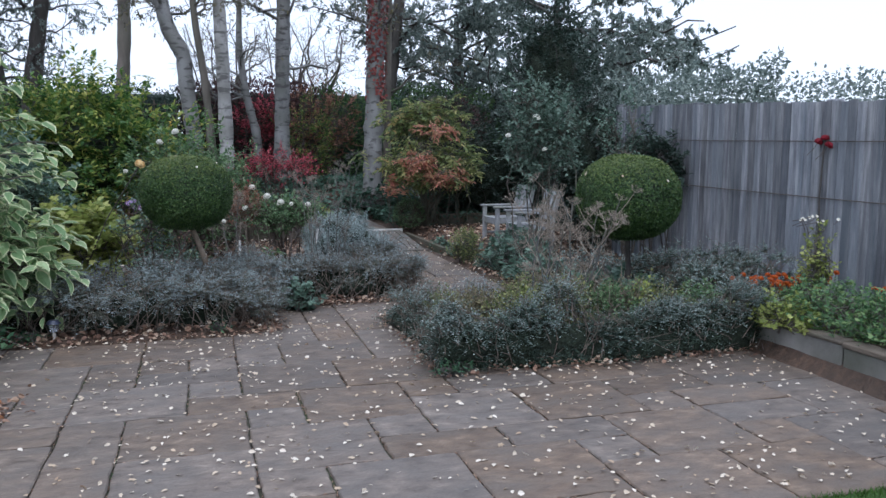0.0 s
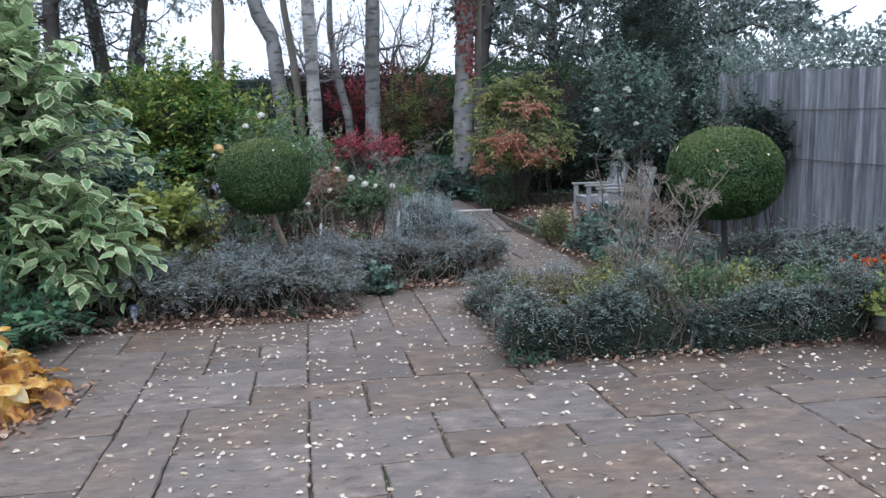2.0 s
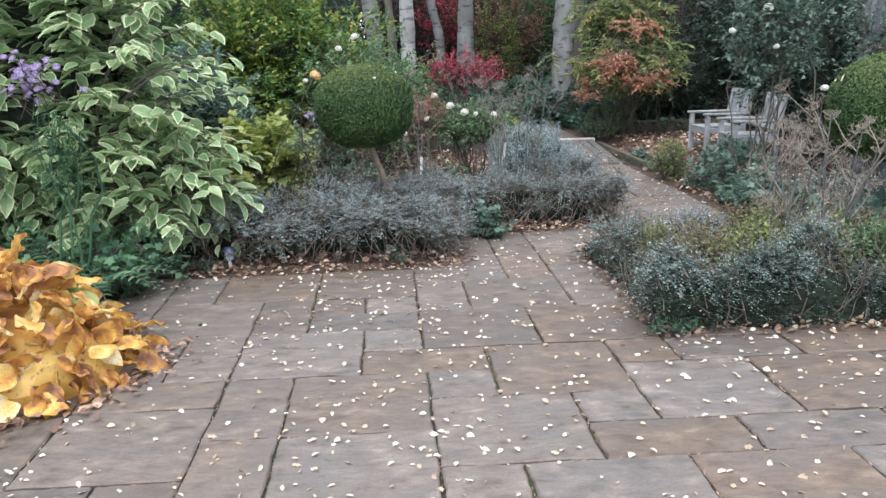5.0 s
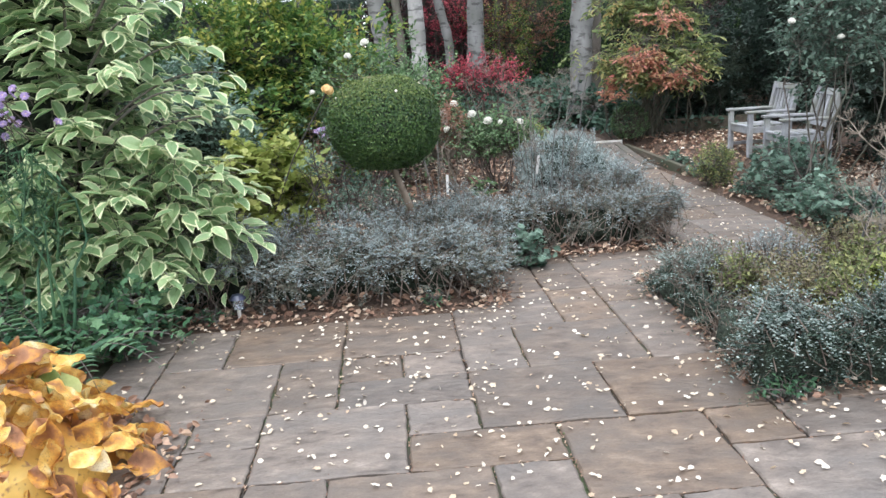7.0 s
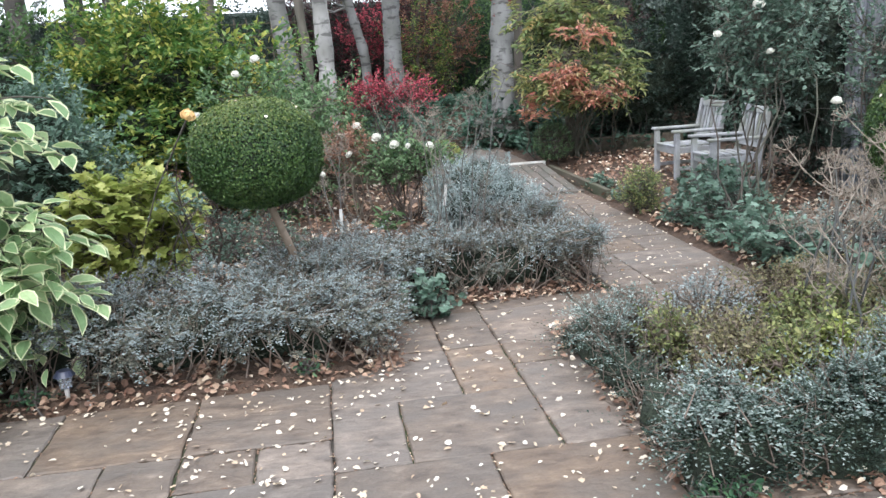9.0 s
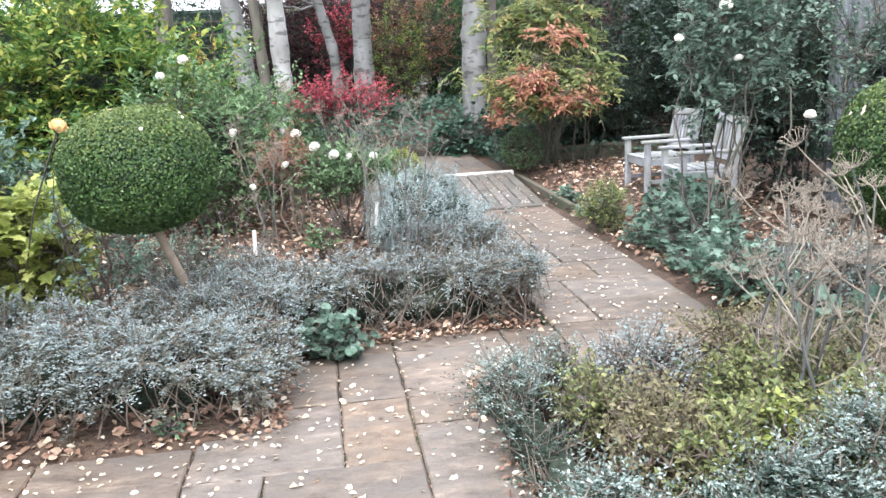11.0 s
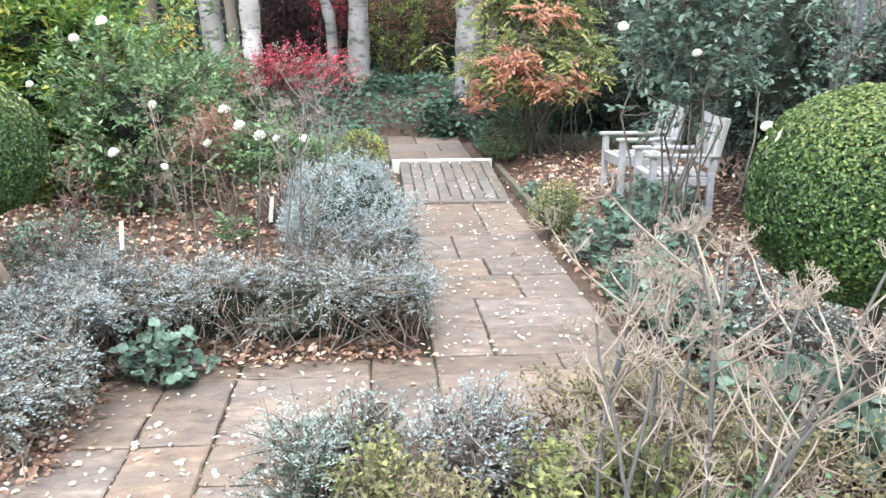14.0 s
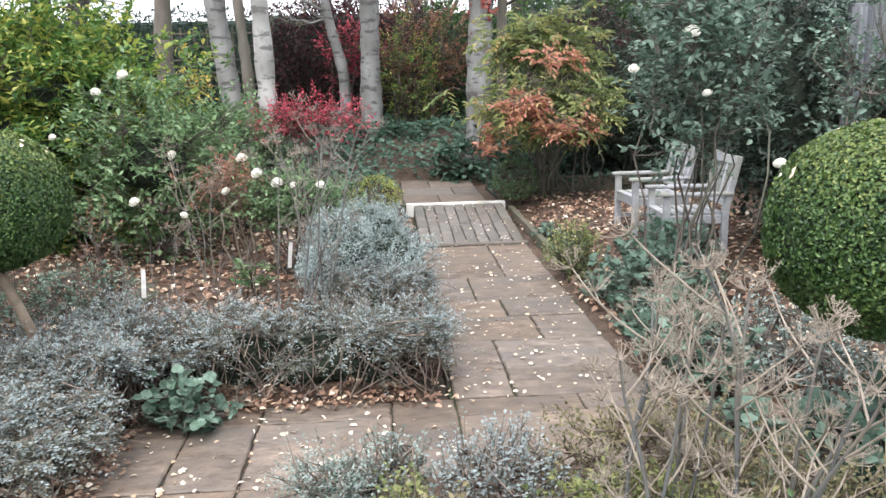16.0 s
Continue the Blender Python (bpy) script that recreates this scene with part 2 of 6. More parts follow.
L_PALEROSE = leaf_mat("pale_rose_leaf", [(0.00, (0.048, 0.088, 0.064)), (0.50, (0.115, 0.180, 0.135)), (1.00, (0.270, 0.360, 0.290))], 0.4, 0.4)
L_MID = leaf_mat("mid_green_leaf", [(0.00, (0.025, 0.060, 0.022)), (0.50, (0.065, 0.130, 0.045)), (1.00, (0.150, 0.240, 0.085))], 0.5)
L_ROSE = leaf_mat("rose_leaf", [(0.00, (0.050, 0.095, 0.068)), (0.50, (0.116, 0.190, 0.138)), (1.00, (0.275, 0.381, 0.308))], 0.38)
L_GOLD = leaf_mat("yellowing_leaf", [(0.00, (0.032, 0.082, 0.025)), (0.36, (0.082, 0.175, 0.044)), (0.62, (0.200, 0.290, 0.066)), (0.84, (0.430, 0.430, 0.105)), (1.00, (0.620, 0.550, 0.160))], 0.45, 0.4)
L_LIME = leaf_mat("lime_leaf", [(0.00, (0.130, 0.180, 0.045)), (0.50, (0.320, 0.380, 0.100)), (1.00, (0.560, 0.560, 0.210))], 0.5, 0.4)
L_RED = leaf_mat("crimson_leaf", [(0.00, (0.200, 0.024, 0.044)), (0.50, (0.470, 0.062, 0.102)), (1.00, (0.660, 0.190, 0.210))], 0.5, 0.4)
L_RUST = leaf_mat("rust_leaf", [(0.00, (0.150, 0.070, 0.048)), (0.50, (0.330, 0.160, 0.110)), (1.00, (0.480, 0.290, 0.200))], 0.6, 0.35)
# inner hedge leaves: greener and browner, with hedge shade darkening the colour too
L_INNERSHADE = leaf_mat("inner_hedge_leaf_shaded", [(0.0, (0.040, 0.043, 0.034)), (0.4, (0.105, 0.112, 0.092)), (0.75, (0.200, 0.212, 0.175)), (1.0, (0.310, 0.260, 0.195))], 0.6, 0.3)
L_INNERGREENSHADE = leaf_mat("inner_green_leaf_shaded", [(0.00, (0.012, 0.026, 0.020)), (0.50, (0.038, 0.066, 0.050)), (1.00, (0.105, 0.142, 0.100))], 0.5, 0.3)
L_COVER = leaf_mat("mottled_cover_leaf", [(0.0, (0.05, 0.075, 0.03)), (0.45, (0.135, 0.165, 0.06)), (0.8, (0.30, 0.315, 0.125)), (1.0, (0.46, 0.45, 0.22))], 0.5, 0.35)
L_BROWNGREEN = leaf_mat("fading_green_leaf", [(0.0, (0.07, 0.075, 0.04)), (0.5, (0.17, 0.16, 0.08)), (1.0, (0.34, 0.29, 0.17))], 0.6)
L_AUTUMN = leaf_mat("autumn_leaf", [(0.00, (0.400, 0.320, 0.160)), (0.35, (0.520, 0.300, 0.185)), (0.70, (0.560, 0.245, 0.190)), (1.00, (0.520, 0.175, 0.150))], 0.5, 0.45)
L_FEATHER = leaf_mat("feathery_leaf", [(0.00, (0.090, 0.145, 0.060)), (0.50, (0.230, 0.290, 0.115)), (0.85, (0.400, 0.390, 0.160)), (1.00, (0.540, 0.330, 0.150))], 0.5, 0.45)
L_LUSH = leaf_mat("fresh_rose_leaf", [(0.0, (0.050, 0.105, 0.048)), (0.5, (0.130, 0.222, 0.104)), (1.0, (0.300, 0.420, 0.220))], 0.45, 0.4)
L_CREEPER = leaf_mat("creeper_leaf", [(0.0, (0.10, 0.03, 0.03)), (0.5, (0.21, 0.05, 0.045)), (1.0, (0.32, 0.10, 0.08))], 0.6)
L_PURPLE = leaf_mat("dark_purple_leaf", [(0.0, (0.02, 0.012, 0.014)), (0.6, (0.06, 0.025, 0.028)), (1.0, (0.13, 0.05, 0.05))], 0.5)
L_TREE = leaf_mat("far_tree_leaf", [(0.00, (0.085, 0.122, 0.112)), (0.50, (0.190, 0.240, 0.212)), (1.00, (0.360, 0.415, 0.370))], 0.55, 0.4)
L_BIRCH = leaf_mat("birch_leaf", [(0.0, (0.06, 0.065, 0.045)), (0.5, (0.12, 0.12, 0.07)), (1.0, (0.26, 0.22, 0.10))], 0.55, 0.35)
L_IVY = leaf_mat("ivy_leaf", [(0.00, (0.017, 0.048, 0.032)), (0.50, (0.057, 0.121, 0.081)), (1.00, (0.149, 0.241, 0.178))], 0.35)
L_VAR = leaf_mat("variegated_green", [(0.00, (0.115, 0.205, 0.092)), (0.50, (0.260, 0.395, 0.190)), (1.00, (0.470, 0.600, 0.330))], 0.45, 0.4)
L_VAREDGE = leaf_mat("variegated_cream", [(0.00, (0.500, 0.550, 0.330)), (0.50, (0.650, 0.690, 0.430)), (1.00, (0.770, 0.770, 0.500))], 0.45, 0.35)
L_FERN = leaf_mat("fern_leaf", [(0.00, (0.030, 0.085, 0.050)), (0.50, (0.075, 0.165, 0.085)), (1.00, (0.170, 0.290, 0.140))], 0.45)
L_HOSTA = leaf_mat("yellowed_hosta_leaf", [(0.0, (0.16, 0.07, 0.035)), (0.24, (0.36, 0.17, 0.08)), (0.42, (0.64, 0.32, 0.07)), (0.6, (0.76, 0.50, 0.13)), (0.8, (0.80, 0.63, 0.27)), (1.0, (0.80, 0.71, 0.48))], 0.42, 0.3, 16, (0.34, 0.17, 0.09), True, 1.5)
L_HOSTAGREEN = leaf_mat("green_hosta_leaf", [(0.0, (0.14, 0.20, 0.05)), (0.6, (0.30, 0.38, 0.11)), (1.0, (0.48, 0.46, 0.18))], 0.42, 0.3, 16, None, True)
L_VARONE = leaf_mat("variegated_green_single", [(0.00, (0.110, 0.195, 0.090)), (0.50, (0.240, 0.370, 0.175)), (1.00, (0.440, 0.570, 0.300))], 0.45, 0.4, 60, None, True)
L_BED = leaf_mat("bright_bedding_leaf", [(0.0, (0.035, 0.09, 0.04)), (0.5, (0.10, 0.195, 0.075)), (1.0, (0.25, 0.34, 0.13))], 0.45)
L_FALLEN = leaf_mat("fallen_pale_leaf", [(0.00, (0.330, 0.220, 0.145)), (0.25, (0.540, 0.430, 0.310)), (0.60, (0.690, 0.610, 0.500)), (1.00, (0.800, 0.740, 0.650))], 0.6, 0.15)
L_LITTER = leaf_mat("leaf_litter", [(0.00, (0.090, 0.054, 0.040)), (0.35, (0.204, 0.121, 0.086)), (0.65, (0.336, 0.213, 0.149)), (0.90, (0.576, 0.437, 0.319)), (1.00, (0.792, 0.655, 0.506))], 0.7, 0.1)
L_STRAW = leaf_mat("dry_straw_leaf", [(0.0, (0.050, 0.042, 0.022)), (0.5, (0.125, 0.106, 0.060)), (1.0, (0.240, 0.210, 0.130))], 0.65, 0.3)
# near-black fill: the shade inside plants, put into colour
INNER_SHADE = rough_mat("inner_shade_fill", [(0.3, (0.010, 0.016, 0.010)), (0.7, (0.035, 0.050, 0.030))], scale=22, rough=1.0, bump=1.0, bump_scale=30, depth=0.05)
L_GRASS = leaf_mat("lawn_blade", [(0.0, (0.03, 0.07, 0.012)), (0.6, (0.07, 0.15, 0.03)), (1.0, (0.14, 0.22, 0.06))], 0.5)
L_YELLOW = leaf_mat("bright_yellow_leaf", [(0.0, (0.42, 0.30, 0.05)), (0.6, (0.66, 0.48, 0.10)), (1.0, (0.76, 0.62, 0.22))], 0.5, 0.4)
P_WHITE = leaf_mat("white_petal", [(0.0, (0.72, 0.70, 0.62)), (1.0, (0.85, 0.84, 0.79))], 0.5, 0.3)
P_PEACH = leaf_mat("peach_petal", [(0.0, (0.75, 0.50, 0.22)), (1.0, (0.85, 0.68, 0.38))], 0.5, 0.3)
P_PURPLE = leaf_mat("purple_petal", [(0.00, (0.270, 0.190, 0.390)), (1.00, (0.470, 0.380, 0.570))], 0.5, 0.3)
P_ORANGE = leaf_mat("orange_petal", [(0.0, (0.408, 0.057, 0.013)), (1.0, (0.612, 0.162, 0.025))], 0.5, 0.3)
P_RED = leaf_mat("dark_red_petal", [(0.0, (0.20, 0.012, 0.022)), (1.0, (0.35, 0.03, 0.05))], 0.5, 0.2)


# ---- builders ----
STUFF = ("foliage", "stem", "limb", "crown", "young_lit_tip", "petal", "seed_head", "frond")


def part(name, me, material, parent, label=""):
    """One mesh as one object under a thing; a bmesh is turned into a mesh first."""
    if isinstance(me, bmesh.types.BMesh):
        bm = me
        me = bpy.data.meshes.new(name)
        bm.to_mesh(me)
        bm.free()
    if material is not None and not me.materials:
        for mt in (material if isinstance(material, (list, tuple)) else [material]):
            me.materials.append(mt)
    ob = new(name, me)
    ob.parent = parent
    if label:
        ob["label"] = label
    if name in STUFF:
        ob["kind"] = "stuff"
    return ob


def thing(name, at, label, category, group="", kind="", turn=0.0):
    e = new(name)
    e.empty_display_size = 0.1
    e.matrix_world = pose(*at, 0, 0, turn)
    tagged(e, label, category, group, kind)
    return e


def mesh_of(name, verts, faces_flat, sizes, mat_index=None, smooth=False):
    me = bpy.data.meshes.new(name)
    verts = np.asarray(verts, dtype=np.float32).reshape(-1, 3)
    faces_flat = np.asarray(faces_flat, dtype=np.int32).ravel()
    sizes = np.asarray(sizes, dtype=np.int32)
    me.vertices.add(len(verts))
    me.vertices.foreach_set("co", verts.ravel())
    me.loops.add(len(faces_flat))
    me.loops.foreach_set("vertex_index", faces_flat)
    me.polygons.add(len(sizes))
    starts = np.concatenate([[0], np.cumsum(sizes)[:-1]]).astype(np.int32)
    me.polygons.foreach_set("loop_start", starts)
    if mat_index is not None:
        me.polygons.foreach_set("material_index", np.asarray(mat_index, dtype=np.int32))
    me.polygons.foreach_set("use_smooth", np.full(len(sizes), smooth))
    me.update(calc_edges=True)
    return me


# leaf outlines: along the leaf, across it, and lift
DIAMOND = (np.array([(0, 0, 0), (0.45, 0.5, 0.10), (1, 0, -0.03), (0.45, -0.5, 0.10)]), [(0, 1, 2, 3)], [0])
OVAL = (np.array([(0, 0, 0), (0.3, 0.46, 0.08), (0.68, 0.4, 0.05), (1, 0, -0.12), (0.68, -0.4, 0.05), (0.3, -0.46, 0.08), (0.5, 0, -0.03)]),
        [(0, 6, 2, 1), (6, 3, 2), (0, 5, 4, 6), (6, 4, 3)], [0, 0, 0, 0])
LOBED = (np.array([(0, 0, 0), (0.12, 0.42, 0.03), (0.42, 0.30, 0.03), (0.62, 0.52, 0), (0.72, 0.2, 0.03), (1, 0, -0.05), (0.72, -0.2, 0.03), (0.62, -0.52, 0),
                   (0.42, -0.30, 0.03), (0.12, -0.42, 0.03), (0.4, 0, -0.03)]),
         [(0, 10, 2, 1), (10, 4, 3, 2), (10, 5, 4), (10, 6, 5), (10, 8, 7, 6), (0, 9, 8, 10)], [0] * 6)
_o = [(0, 0, 0), (0.14, 0.30, 0.05), (0.40, 0.47, 0.06), (0.70, 0.33, 0.02), (1, 0, -0.14), (0.70, -0.33, 0.02), (0.40, -0.47, 0.06), (0.14, -0.30, 0.05)]
_i = [(0.05 + 0.88 * x if y == 0 else x * 0.97 + 0.015, 0.80 * y, z * 0.8) for x, y, z in _o]
EDGED = (np.array(_o + _i + [(0.42, 0, -0.03)]),
         [(k, (k + 1) % 8, 8 + (k + 1) % 8, 8 + k) for k in range(8)] + [(8 + k, 8 + (k + 1) % 8, 16) for k in range(8)], [1] * 8 + [0] * 8)
BLADE = (np.array([(0, 0.5, 0), (0, -0.5, 0), (0.6, -0.3, 0.05), (0.6, 0.3, 0.05), (1, 0, -0.1)]), [(0, 1, 2, 3), (3, 2, 4)], [0, 0])

# a broad round leaf, cupped and wavy at the rim
_r = [(0.5 - 0.5 * np.cos(2 * np.pi * k / 12), 0.5 * np.sin(2 * np.pi * k / 12), 0.05 * np.cos(3 * 2 * np.pi * k / 12) - 0.10 * (k in (5, 6, 7))) for k in range(12)]
_r[0] = (0.10, 0, 0.0)
ROUND = (np.array(_r + [(0.45, 0, -0.08)]), [(k, 12, (k + 1) % 12) for k in range(12)], [0] * 12)


def unit(v):
    return v / np.maximum(np.linalg.norm(v, axis=-1, keepdims=True), 1e-9)


def leaf_mesh(name, P, D, N, length, width, form=DIAMOND):
    """Many separate leaves in one mesh: P base, D the way of the tip, N the upper side."""
    tv, tf, tm = form
    D = unit(D)
    S = unit(np.cross(N, D))
    N = np.cross(D, S)
    n, k = len(P), len(tv)
    length = np.broadcast_to(np.asarray(length, float), (n,))
    width = np.broadcast_to(np.asarray(width, float), (n,))
    V = (P[:, None, :] + (tv[None, :, 0] * length[:, None])[..., None] * D[:, None, :] + (tv[None, :, 1] * width[:, None])[..., None] * S[:, None, :]
         + (tv[None, :, 2] * length[:, None])[..., None] * N[:, None, :])
    flat = np.concatenate([np.array(f) for f in tf])
    sizes = np.array([len(f) for f in tf])
    F = (np.arange(n)[:, None] * k + flat[None, :]).ravel()
    return mesh_of(name, V.reshape(-1, 3), F, np.tile(sizes, n), np.tile(np.array(tm), n))


def rand_dirs(n):
    return unit(rng.normal(size=(n, 3)))


def tube_mesh(name, lines, sides=5):
    """Tapered stems: each line is (points, radii)."""
    V, F, base = [], [], 0
    ang = np.arange(sides) * 2 * np.pi / sides
    for pts, rad in lines:
        pts = np.asarray(pts, float)
        rad = np.broadcast_to(np.asarray(rad, float), (len(pts),))
        tan = unit(np.gradient(pts, axis=0))
        ref = np.where(np.abs(tan[:, 2:3]) > 0.9, np.array([[1.0, 0, 0]]), UP[None])
        s = unit(np.cross(tan, ref))
        u = np.cross(s, tan)
        ring = pts[:, None] + rad[:, None, None] * (np.cos(ang)[None, :, None] * s[:, None] + np.sin(ang)[None, :, None] * u[:, None])
        V.append(ring.reshape(-1, 3))
        m = len(pts)
        a = base + (np.arange(m - 1)[:, None] * sides + np.arange(sides)[None])
        b = base + (np.arange(m - 1)[:, None] * sides + (np.arange(sides)[None] + 1) % sides)
        F.append(np.stack([a, b, b + sides, a + sides], -1).reshape(-1, 4))
        base += m * sides
    V = np.concatenate(V)
    F = np.concatenate(F)
    return mesh_of(name, V, F, np.full(len(F), 4), smooth=True)


def bend(a, b, sag=0.1, n=6):
    """A slightly crooked line from a to b."""
    a, b = np.asarray(a, float), np.asarray(b, float)
    t = np.linspace(0, 1, n)[:, None]
    off = rng.normal(size=3) * sag * np.linalg.norm(b - a)
    wob = rng.normal(size=(n, 3)) * 0.02 * np.linalg.norm(b - a)
    wob[0] = 0
    return a + (b - a) * t + off * (np.sin(t * np.pi)) + wob


def box_bm(x0, x1, y0, y1, z0, z1, bevel=0.004, bm=None):
    bm = bm or bmesh.new()
    r = bmesh.ops.create_cube(bm, size=1, matrix=Matrix.Translation(((x0 + x1) / 2, (y0 + y1) / 2, (z0 + z1) / 2)) @ Matrix.Diagonal((x1 - x0, y1 - y0, z1 - z0, 1)))
    if bevel:
        es = list({e for v in r["verts"] for e in v.link_edges})
        bmesh.ops.bevel(bm, geom=es, offset=bevel, segments=1, affect="EDGES")
    return bm


def hnoise(x, y, s=1.0, seed=0.0):
    return noise.noise(Vector((x * s + seed, y * s - seed, seed * 0.37)))


def smooth(a, b, t):
    t = np.clip((t - a) / (b - a), 0, 1)
    return t * t * (3 - 2 * t)


def ground_z(x, y):
    """The lie of the soil: level beds, a terrace behind the retaining timber, a bank under the ivy."""
    x, y = np.asarray(x, float), np.asarray(y, float)
    z = 0.02 + 0.0 * x
    z = z + 0.12 * smooth(9.0, 10.3, y) * smooth(2.0, 2.5, x)
    z = np.where(y > 12.0, np.maximum(z, 0.13), z)
    z = z + 0.55 * smooth(13.4, 15.6, y) * smooth(0.4, 1.6, np.abs(x - 1.0) + smooth(13.2, 14.6, y) * 1.4)
    on_path = (x > 0.85) & (x < 1.9) & (y > 6.9) & (y < 12.02)
    on_top = (x > 0.75) & (x < 1.75) & (y > 12) & (y < 14.0)
    z = np.where(on_path, -0.04, z)
    z = np.where(on_top, 0.09, z)
    patio = (y < 5.95) & (x < 2.62) & (x > -2.75) | (y < 7.0) & (x > -0.62) & (x < 2.0) & (y > 5.9)
    bedR = (x > 0.42) & (y > 4.55) & (y < 6.22) & (x < 2.6)
    z = np.where(patio & ~bedR, -0.045, z)
    z = np.where((x > 2.66) & (y < 5.0) & (x < 4.1), 0.2, z)
    return z


# ---- ground, paving and walls ----
def build_ground():
    xs = np.concatenate([[-400, -120, -40, -18], np.arange(-9, 9.01, 0.18), [18, 40, 120, 400]])
    ys = np.concatenate([[-400, -120, -40, -12], np.arange(-5, 19.01, 0.18), [26, 45, 120, 500]])
    X, Y = np.meshgrid(xs, ys)
    Z = ground_z(X, Y)
    jit = np.array([[hnoise(x, y, 3.0, 4.0) for x in xs] for y in ys]) * 0.018
    Z = np.where(Z > 0, Z + jit, Z)
    V = np.stack([X, Y, Z], -1).reshape(-1, 3)
    nx, ny = len(xs), len(ys)
    a = (np.arange(ny - 1)[:, None] * nx + np.arange(nx - 1)[None]).ravel()
    F = np.stack([a, a + 1, a + 1 + nx, a + nx], -1)
    ob = part("ground", mesh_of("ground", V, F, np.full(len(F), 4), smooth=True), SOIL, None)
    tagged(ob, "brown garden soil with rotting leaf mould", "ground", kind="structure")


build_ground()

U, VV = 0.3, 0.294
RECTS_A = [(-3, 0, -2, 2), (-2, 0, 0, 2), (-1, 2, 0, 4), (-3, 2, -1, 4), (-1, 4, 0, 6), (-3, 4, -1, 6), (0, 0, 2, 3), (0, 3, 2, 4), (0, 4, 2, 6),
           (-1, -2, 1, 0), (-3, -2, -1, 0), (1, -2, 3, 0), (0, -3, 1, -2), (1, -3, 3, -2), (-2, -4, 0, -2), (-4, -3, -2, -2)]
RECTS_B = [(-3, -4, -2, -3), (-4, -2, -3, -1), (-5, -1, -3, 0), (-5, 0, -4, 1), (-4, 0, -3, 1), (-5, 1, -3, 3), (-6, -3, -4, -1), (-6, -1, -5, 1),
           (-7, -2, -6, -1), (-7, -3, -6, -2), (-8, -1, -6, 1), (-7, 1, -5, 3), (-8, 1, -7, 3), (-8, -3, -7, -1), (-5, -5, -3, -3), (-5, -7, -3, -5)]
RECTS_C = [(-6, -5, -5, -3), (-6, -7, -5, -5), (-8, -4, -6, -3), (-8, -6, -6, -4), (-3, -6, -1, -4), (-1, -6, 1, -5), (-1, -5, 0, -4), (0, -5, 2, -3),
           (1, -6, 3, -5), (2, -5, 4, -3), (4, -4, 6, -3), (4, -5, 5, -4), (5, -5, 7, -4), (7, -6, 9, -4), (3, -7, 5, -5), (5, -6, 7, -5)]
RECTS_D = [(5, -7, 6, -6), (6, -8, 8, -6), (2, -7, 3, -6), (2, -9, 4, -7), (4, -9, 6, -7), (0, -8, 2, -6), (-2, -8, 0, -6), (-3, -7, -2, -6)]


def slab_mesh(w, d, seed):
    """A riven slab with chipped edges, its centre at the origin and its top at zero."""
    r = random.Random(seed)
    n = 8
    pts = []
    for k in range(n):
        pts.append((-w / 2 + w * k / n, -d / 2))
    for k in range(n):
        pts.append((w / 2, -d / 2 + d * k / n))
    for k in range(n):
        pts.append((w / 2 - w * k / n, d / 2))
    for k in range(n):
        pts.append((-w / 2, d / 2 - d * k / n))
    out = [(x + r.choice((-0.002, 0.0, 0.002, 0.006)) * (-1 if x > 0 else 1), y + r.choice((-0.002, 0.0, 0.002, 0.006)) * (-1 if y > 0 else 1)) for x, y in pts]
    m = len(out)
    V = [(x, y, -0.045) for x, y in out] + [(x, y, -0.006 + r.uniform(-0.002, 0.002)) for x, y in out]
    V += [(x * (1 - 0.014 / w), y * (1 - 0.014 / d), r.uniform(-0.002, 0.002)) for x, y in out] + [(0, 0, r.uniform(-0.001, 0.002))]
    F = []
    for lev in (0, 1):
        for k in range(m):
            F.append((lev * m + k, lev * m + (k + 1) % m, lev * m + m + (k + 1) % m, lev * m + m + k))
    F += [(2 * m + k, 2 * m + (k + 1) % m, 3 * m) for k in range(m)]
    me = bpy.data.meshes.new("slab")
    me.from_pydata(V, [], F)
    me.materials.append(SLAB)
    return me


slab_cache = {}


def lay_slab(parent, x0, y0, x1, y1, z=0.0, gap=0.0042, name="slab"):
    w, d = round(x1 - x0 - 2 * gap, 3), round(y1 - y0 - 2 * gap, 3)
    key = (w, d, random.randrange(3))
    if key not in slab_cache:
        slab_cache[key] = slab_mesh(w, d, int(w * 1000 + d * 77 + key[2]))
    ob = new(name, slab_cache[key])
    ob.parent = parent
    ob.location = ((x0 + x1) / 2, (y0 + y1) / 2, z + random.uniform(-0.0035, 0.0035))
    ob.rotation_euler = (random.uniform(-0.004, 0.004), random.uniform(-0.004, 0.004), 0)
    return ob


def in_patio(i, j):
    x, y = (i + 0.5) * U, 5 + (j + 0.5) * VV
    if y < 2.45 and x > 0.25:
        return False
    if y < 5.9:
        return -2.75 < x < 2.6 and y > -2.6
    return -0.7 < x < 0.9 and y < 6.95 or 0.9 <= x < 1.9 and 6.2 < y < 6.95


